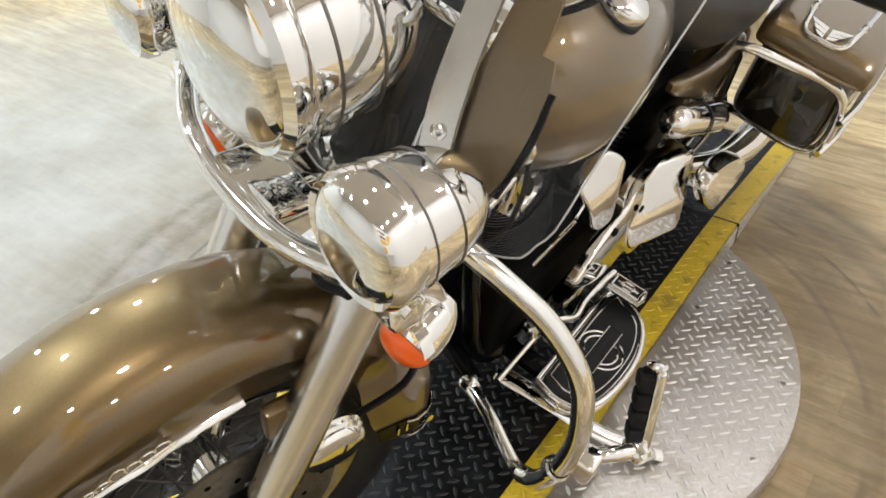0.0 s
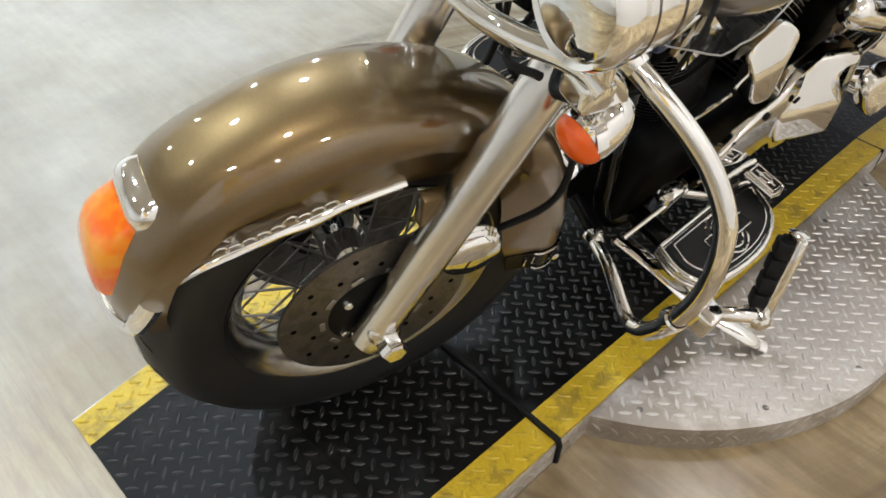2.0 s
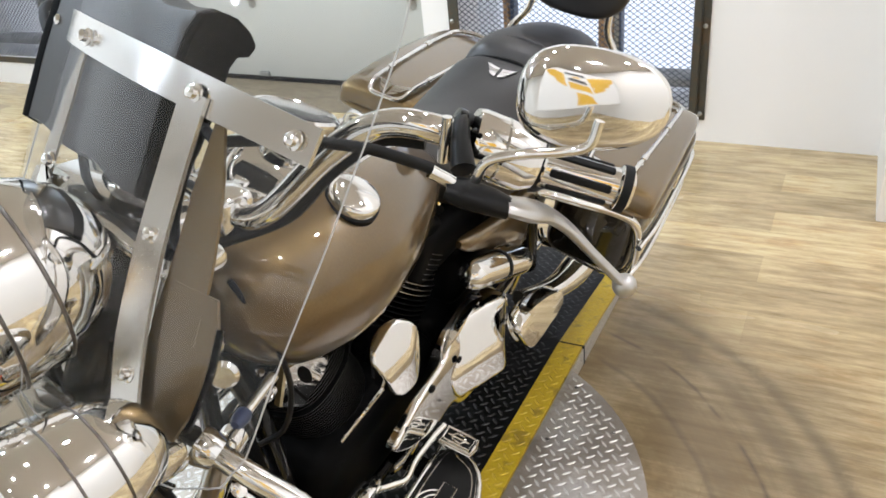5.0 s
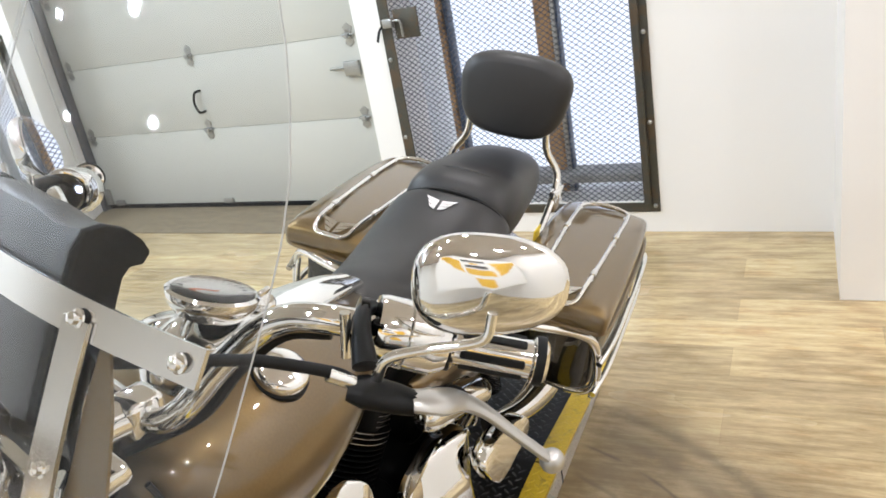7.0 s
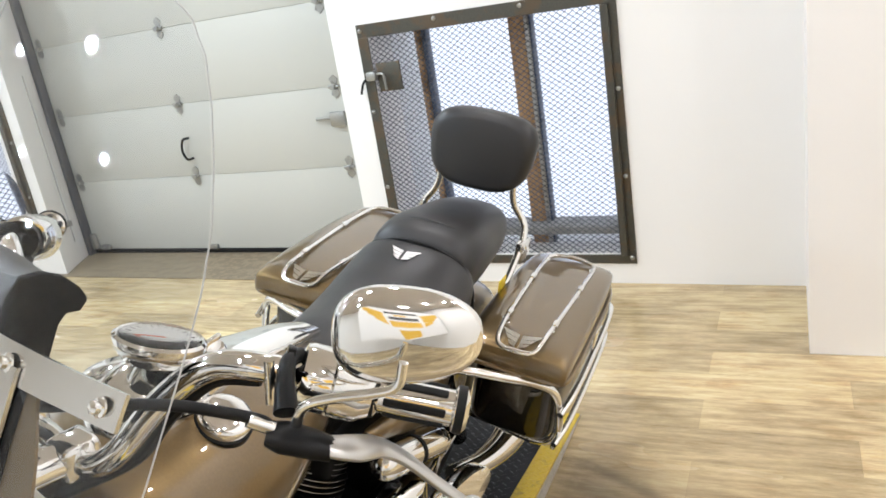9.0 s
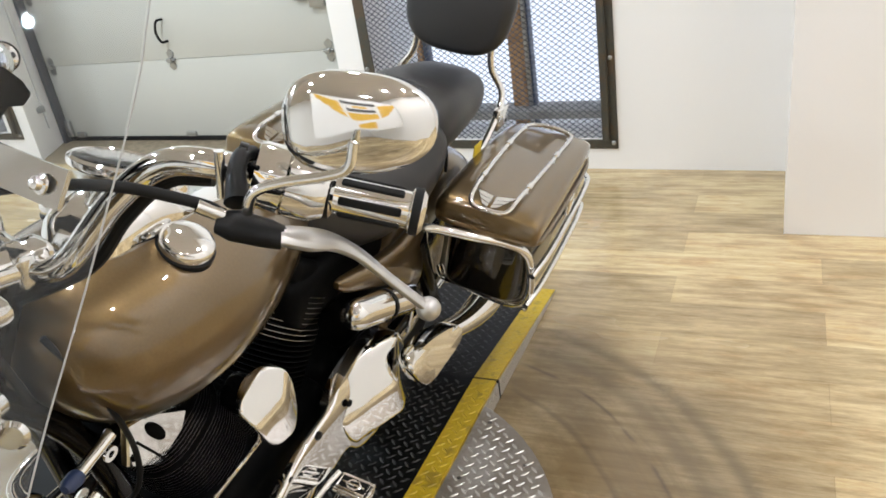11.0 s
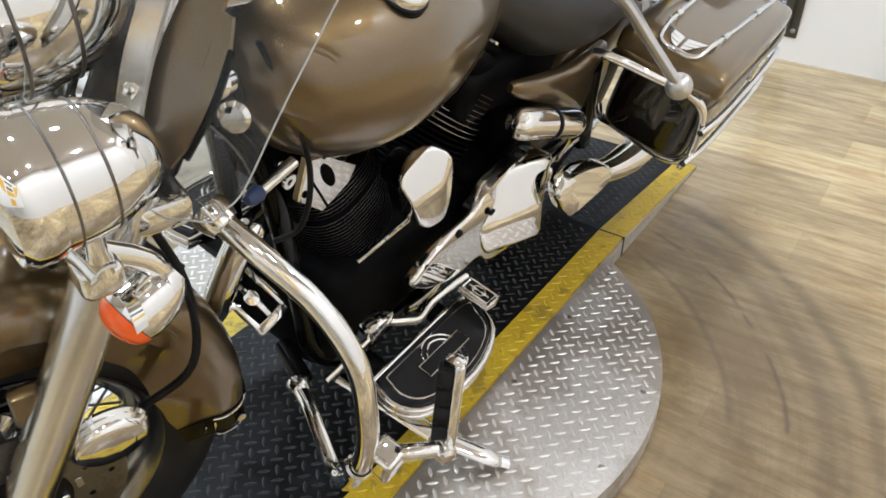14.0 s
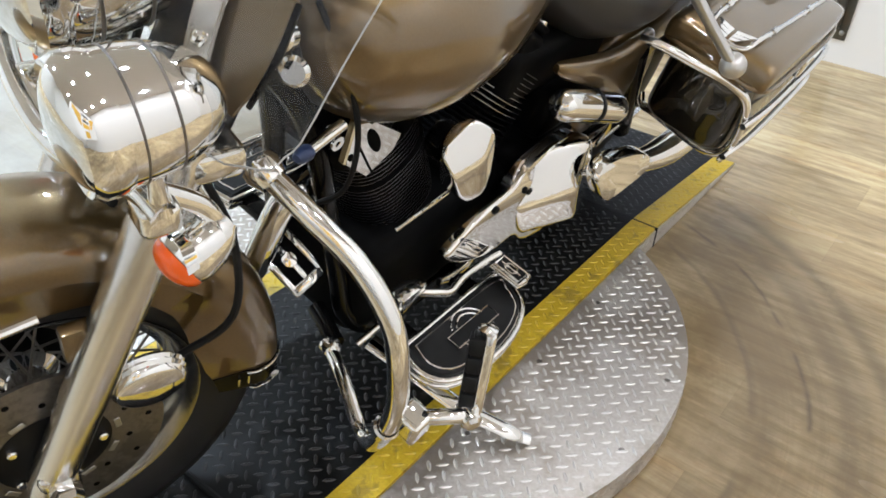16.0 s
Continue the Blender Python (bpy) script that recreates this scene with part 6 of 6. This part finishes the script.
# frame
fr = b_part("frame", tube([(0.0, 0.36, 0.84), (0.04, 0.45, 0.7), (0.075, 0.535, 0.4), (0.10, 0.575, 0.25), (0.12, 0.7, 0.185), (0.12, 1.2, 0.19)], 0.018, 12), BLACK, "gloss black tube frame")
b_part("frame_tube", tube([(0.0, 0.36, 0.84), (-0.04, 0.45, 0.7), (-0.075, 0.535, 0.4), (-0.10, 0.575, 0.25), (-0.12, 0.7, 0.185), (-0.12, 1.2, 0.19)], 0.018, 12), BLACK, "", fr)
b_part("neck", rod((0, 0.30, 0.76), (0, 0.40, 0.98), 0.036, 18), BLACK, "", fr)
b_part("crossbar", rod((0.06, 0.53, 0.27), (0.14, 0.50, 0.27), 0.016, 12), BLACK, "", fr)

# engine guard: one bent tube from the neck round both sides
side = [(0.10, 0.315, 0.735), (0.16, 0.325, 0.715), (0.24, 0.345, 0.675), (0.305, 0.352, 0.62), (0.338, 0.352, 0.55), (0.35, 0.36, 0.47), (0.343, 0.37, 0.38), (0.326, 0.385, 0.315), (0.295, 0.40, 0.315), (0.265, 0.415, 0.315), (0.20, 0.45, 0.30), (0.15, 0.478, 0.28), (0.13, 0.49, 0.275)]
for s in (1, -1):
    tuck = 1.0 if s > 0 else 0.72
    eg = b_part("engine_guard", tube([(s * x * tuck, y, z) for x, y, z in side[:8]] + [(s * 0.305 * tuck, 0.398, 0.285)], 0.0155, 16), CHROME, "thick bent chrome engine guard")
    b_part("guard_stay", tube([(s * 0.32 * tuck, 0.392, 0.297), (s * 0.29 * tuck, 0.405, 0.278), (s * 0.258 * tuck, 0.42, 0.28), (s * 0.20, 0.45, 0.288), (s * 0.145, 0.48, 0.275)], 0.0125, 14), CHROME, "", eg)
    b_part("mount_lug", lathe([(0.018, 0), (0.02, 0.008), (0.014, 0.02)], 14, aim((s * 0.135, 0.485, 0.277), (s * 0.165, 0.47, 0.283))), CHROME, "", eg)
    b_part("guard_flange", lathe([(0.024, 0), (0.026, 0.01), (0.02, 0.03)], 16, aim((s * 0.085, 0.312, 0.74), (s * 0.13, 0.32, 0.725))), CHROME, "", eg)
    b_part("clamp_ring", lathe([(0.017, -0.012), (0.0205, -0.009), (0.0205, 0.009), (0.017, 0.012)], 18, aim((s * 0.344 * tuck, 0.368, 0.40), (s * 0.332 * tuck, 0.377, 0.355)), caps=False), CHROME, "", eg)
    # floorboard
    fbo = round_out([(0.575, 0.228), (0.855, 0.226), (0.868, 0.262), (0.84, 0.315), (0.76, 0.345), (0.66, 0.345), (0.59, 0.325), (0.565, 0.28)])
    fb = b_part("floorboard", rings([[(s * x, y, z) for y, x in fbo] for z in (0.268, 0.282)]), CHROME, "oval floorboard with black rubber pad")
    b_part("rim", tube([(s * x, y, 0.279) for y, x in fbo] + [(s * fbo[0][1], fbo[0][0], 0.279)], 0.0065, 10, 1, False), CHROME, "", fb)
    b_part("rim", tube([(s * x, y, 0.262) for y, x in fbo] + [(s * fbo[0][1], fbo[0][0], 0.262)], 0.0055, 10, 1, False), CHROME, "", fb)
    inner = [(0.715 + (y - 0.715) * 0.94, 0.285 + (x - 0.285) * 0.88) for y, x in fbo]
    b_part("pad", rings([[(s * x, y, z) for y, x in inner] for z in (0.282, 0.288)]), RUBBER, "black rubber pad", fb)
    inl = [(0.715 + (y - 0.715) * 0.86, 0.285 + (x - 0.285) * 0.76) for y, x in fbo]
    b_part("inlay", tube([(s * x, y, 0.2888) for y, x in inl] + [(s * inl[0][1], inl[0][0], 0.2888)], 0.0016, 6, 1, False), CHROME, "", fb)
    b_part("badge_bar", box(s * 0.272, s * 0.296, 0.655, 0.775, 0.288, 0.2915, 0.001), RUBBER, "", fb)
    b_part("badge_bar", tube([(s * 0.27, 0.653, 0.2905), (s * 0.298, 0.653, 0.2905), (s * 0.298, 0.777, 0.2905), (s * 0.27, 0.777, 0.2905), (s * 0.27, 0.653, 0.2905)], 0.0014, 6, 1, False), CHROME, "", fb)
    b_part("badge_ring", lathe([(0.042, 0), (0.044, 0.0016), (0.046, 0)], 28, pose(s * 0.284, 0.715, 0.2885), caps=False), CHROME, "", fb)
    b_part("badge_ring", lathe([(0.031, 0), (0.033, 0.0016), (0.035, 0)], 28, pose(s * 0.284, 0.715, 0.2885), caps=False), CHROME, "", fb)
    b_part("bracket", box(s * 0.14, s * 0.25, 0.6, 0.64, 0.245, 0.268, 0.006), BLACK, "", fb)
    b_part("bracket", box(s * 0.14, s * 0.25, 0.79, 0.83, 0.245, 0.268, 0.006), BLACK, "", fb)
    # passenger board folded up
    po = round_out([(1.078, 0.40), (1.066, 0.45), (1.085, 0.488), (1.15, 0.492), (1.245, 0.47), (1.30, 0.442), (1.312, 0.408), (1.285, 0.386), (1.2, 0.374), (1.11, 0.368)])
    pb = b_part("passenger_board", rings([flat_loop(po, s * x, k, 1.19, 0.43) for x, k in ((0.256, 0.96), (0.262, 1.0), (0.284, 1.0), (0.289, 0.985), (0.291, 0.95), (0.291, 0.5), (0.291, 0.02))]), CHROME, "folded chrome passenger board")
    for v in pb.data.vertices:
        v.co.z = 0.44 + (v.co.z - 0.43) * 0.62 - 0.1 * (v.co.y - 1.19)
        v.co.x -= s * 0.45 * (v.co.z - 0.43)
    b_part("hinge", rod((s * 0.15, 1.2, 0.37), (s * 0.27, 1.2, 0.39), 0.012, 12), CHROME, "", pb)

# shift lever with its ribbed toe peg
sh = b_part("shift_lever", tube([(0.18, 0.66, 0.33), (0.20, 0.69, 0.325), (0.212, 0.72, 0.318), (0.208, 0.76, 0.326), (0.21, 0.83, 0.325), (0.215, 0.872, 0.325)], 0.0075, 12, flat=(1, 1.3)), CHROME, "chrome shift lever")
peg = b_part("toe_peg", box(0.222, 0.288, 0.838, 0.878, 0.312, 0.326, 0.006, 3), SATIN, "black toe peg with a chrome frame", sh)
for pts in ([(0.226, 0.842), (0.284, 0.842), (0.284, 0.874), (0.226, 0.874), (0.226, 0.842)], [(0.240, 0.858), (0.247, 0.868), (0.263, 0.868), (0.270, 0.858), (0.263, 0.848), (0.247, 0.848), (0.240, 0.858)], [(0.232, 0.858), (0.278, 0.858)]):
    b_part("badge_bar", tube([(x, y, 0.327) for x, y in pts], 0.0025, 8, 1, False), CHROME, "", peg)
b_part("peg_rim", tube([(0.222, 0.838, 0.319), (0.288, 0.838, 0.319), (0.29, 0.858, 0.319), (0.288, 0.878, 0.319), (0.222, 0.878, 0.319)], 0.0065, 10, 1, False), CHROME, "", peg)
b_part("lever_joint", lathe([(0.016, 0), (0.018, 0.004), (0.018, 0.014), (0.012, 0.018)], 14, aim((0.165, 0.665, 0.332), (0.20, 0.665, 0.332))), CHROME, "", sh)
b_part("link_rod", rod((0.18, 0.50, 0.31), (0.185, 0.66, 0.345), 0.006, 10), CHROME, "", sh)
b_part("joint_box", box(0.155, 0.19, 0.60, 0.65, 0.30, 0.36, 0.008), CHROME, "", sh)

# brake pedal on the far side
bp = b_part("brake_pedal", tube([(-0.14, 0.66, 0.24), (-0.08, 0.58, 0.28), (-0.025, 0.533, 0.321)], 0.009, 10), CHROME, "chrome brake pedal")
pm = Matrix(((0.892, 0.087, 0.443, -0.022), (0.183, 0.829, -0.529, 0.530), (-0.413, 0.553, 0.723, 0.325), (0, 0, 0, 1))) @ Matrix.Diagonal((1.22, 1.06, 1.1, 1))
for (x0, x1, y0, y1) in ((-0.05, 0.05, -0.036, -0.022), (-0.05, 0.05, 0.022, 0.036), (-0.051, -0.034, -0.034, 0.034), (0.034, 0.051, -0.034, 0.034)):
    b_part("pad_frame", box(x0, x1, y0, y1, -0.004, 0.007, 0.004), CHROME, "", bp, pm)
b_part("pad_rubber", box(-0.042, 0.042, -0.026, 0.026, -0.003, 0.002, 0.001), GROOVE, "black rubber insert", bp, pm)
b_part("pad_bar", box(-0.036, 0.036, -0.0055, 0.0055, 0.001, 0.006, 0.002), CHROME, "", bp, pm)
b_part("pad_emblem", lathe([(0.013, 0.004), (0.012, 0.008), (0.001, 0.009)], 16, pm), CHROME, "", bp)

# highway peg folded up on the guard
pegm = aim((0.418, 0.462, 0.442), (0.378, 0.49, 0.563))
sidev = (pegm.inverted().to_3x3() @ Vector((1, 0.55, 0.1))).xy.normalized()
pegm = pegm @ Matrix.Rotation(math.atan2(sidev.y, sidev.x), 4, "Z")     # x now points outwards
hp = b_part("highway_peg", box(0.0, 0.016, -0.016, 0.016, 0, 0.134, 0.006, 3), CHROME, "folded highway peg with black rubber pads", None, pegm)
b_part("peg_core", box(-0.016, 0.002, -0.011, 0.011, 0.002, 0.128, 0.004, 2), SATIN, "", hp, pegm)
for k in range(4):
    b_part("rubber_pad", box(-0.021, 0.001, -0.0155, 0.0155, 0.006 + 0.030 * k, 0.032 + 0.030 * k, 0.004, 2), RUBBER, "", hp, pegm)
b_part("peg_tip", lathe([(0.012, 0), (0.015, 0.006), (0.006, 0.010)], 16, pegm @ Matrix.Translation((0.002, 0, 0.13))), CHROME, "", hp)
b_part("peg_clevis", tube([(0.355, 0.385, 0.425), (0.385, 0.405, 0.44), (0.405, 0.425, 0.445), (0.42, 0.445, 0.442)], 0.012, 12), CHROME, "", hp)
b_part("pivot_bolt", lathe([(0.013, -0.02), (0.016, -0.014), (0.016, 0.014), (0.011, 0.019)], 14, aim((0.422, 0.45, 0.442), (0.46, 0.43, 0.44))), CHROME, "", hp)
b_part("peg_arm", box(0.345, 0.392, 0.365, 0.41, 0.405, 0.45, 0.008, 3), CHROME, "", hp)

# side stand, swung down onto the plate
foot = BIKE.inverted() @ Vector((0.512, 0.715, 0.006))
stand = b_part("side_stand", tube([(0.15, 0.60, 0.20), (0.25, 0.615, 0.195), (0.35, 0.64, 0.175), (foot.x - 0.03, foot.y - 0.025, foot.z + 0.018), tuple(foot)], 0.012, 12, 6, radii=[0.015, 0.014, 0.014, 0.013, 0.006], flat=(1.35, 0.5)), CHROME, "chrome side stand")
b_part("stand_foot", tube([(foot.x - 0.045, foot.y - 0.03, foot.z + 0.012), (foot.x + 0.006, foot.y + 0.004, foot.z + 0.002)], 0.009, 10, curved=False, flat=(1.5, 0.6)), CHROME, "", stand)
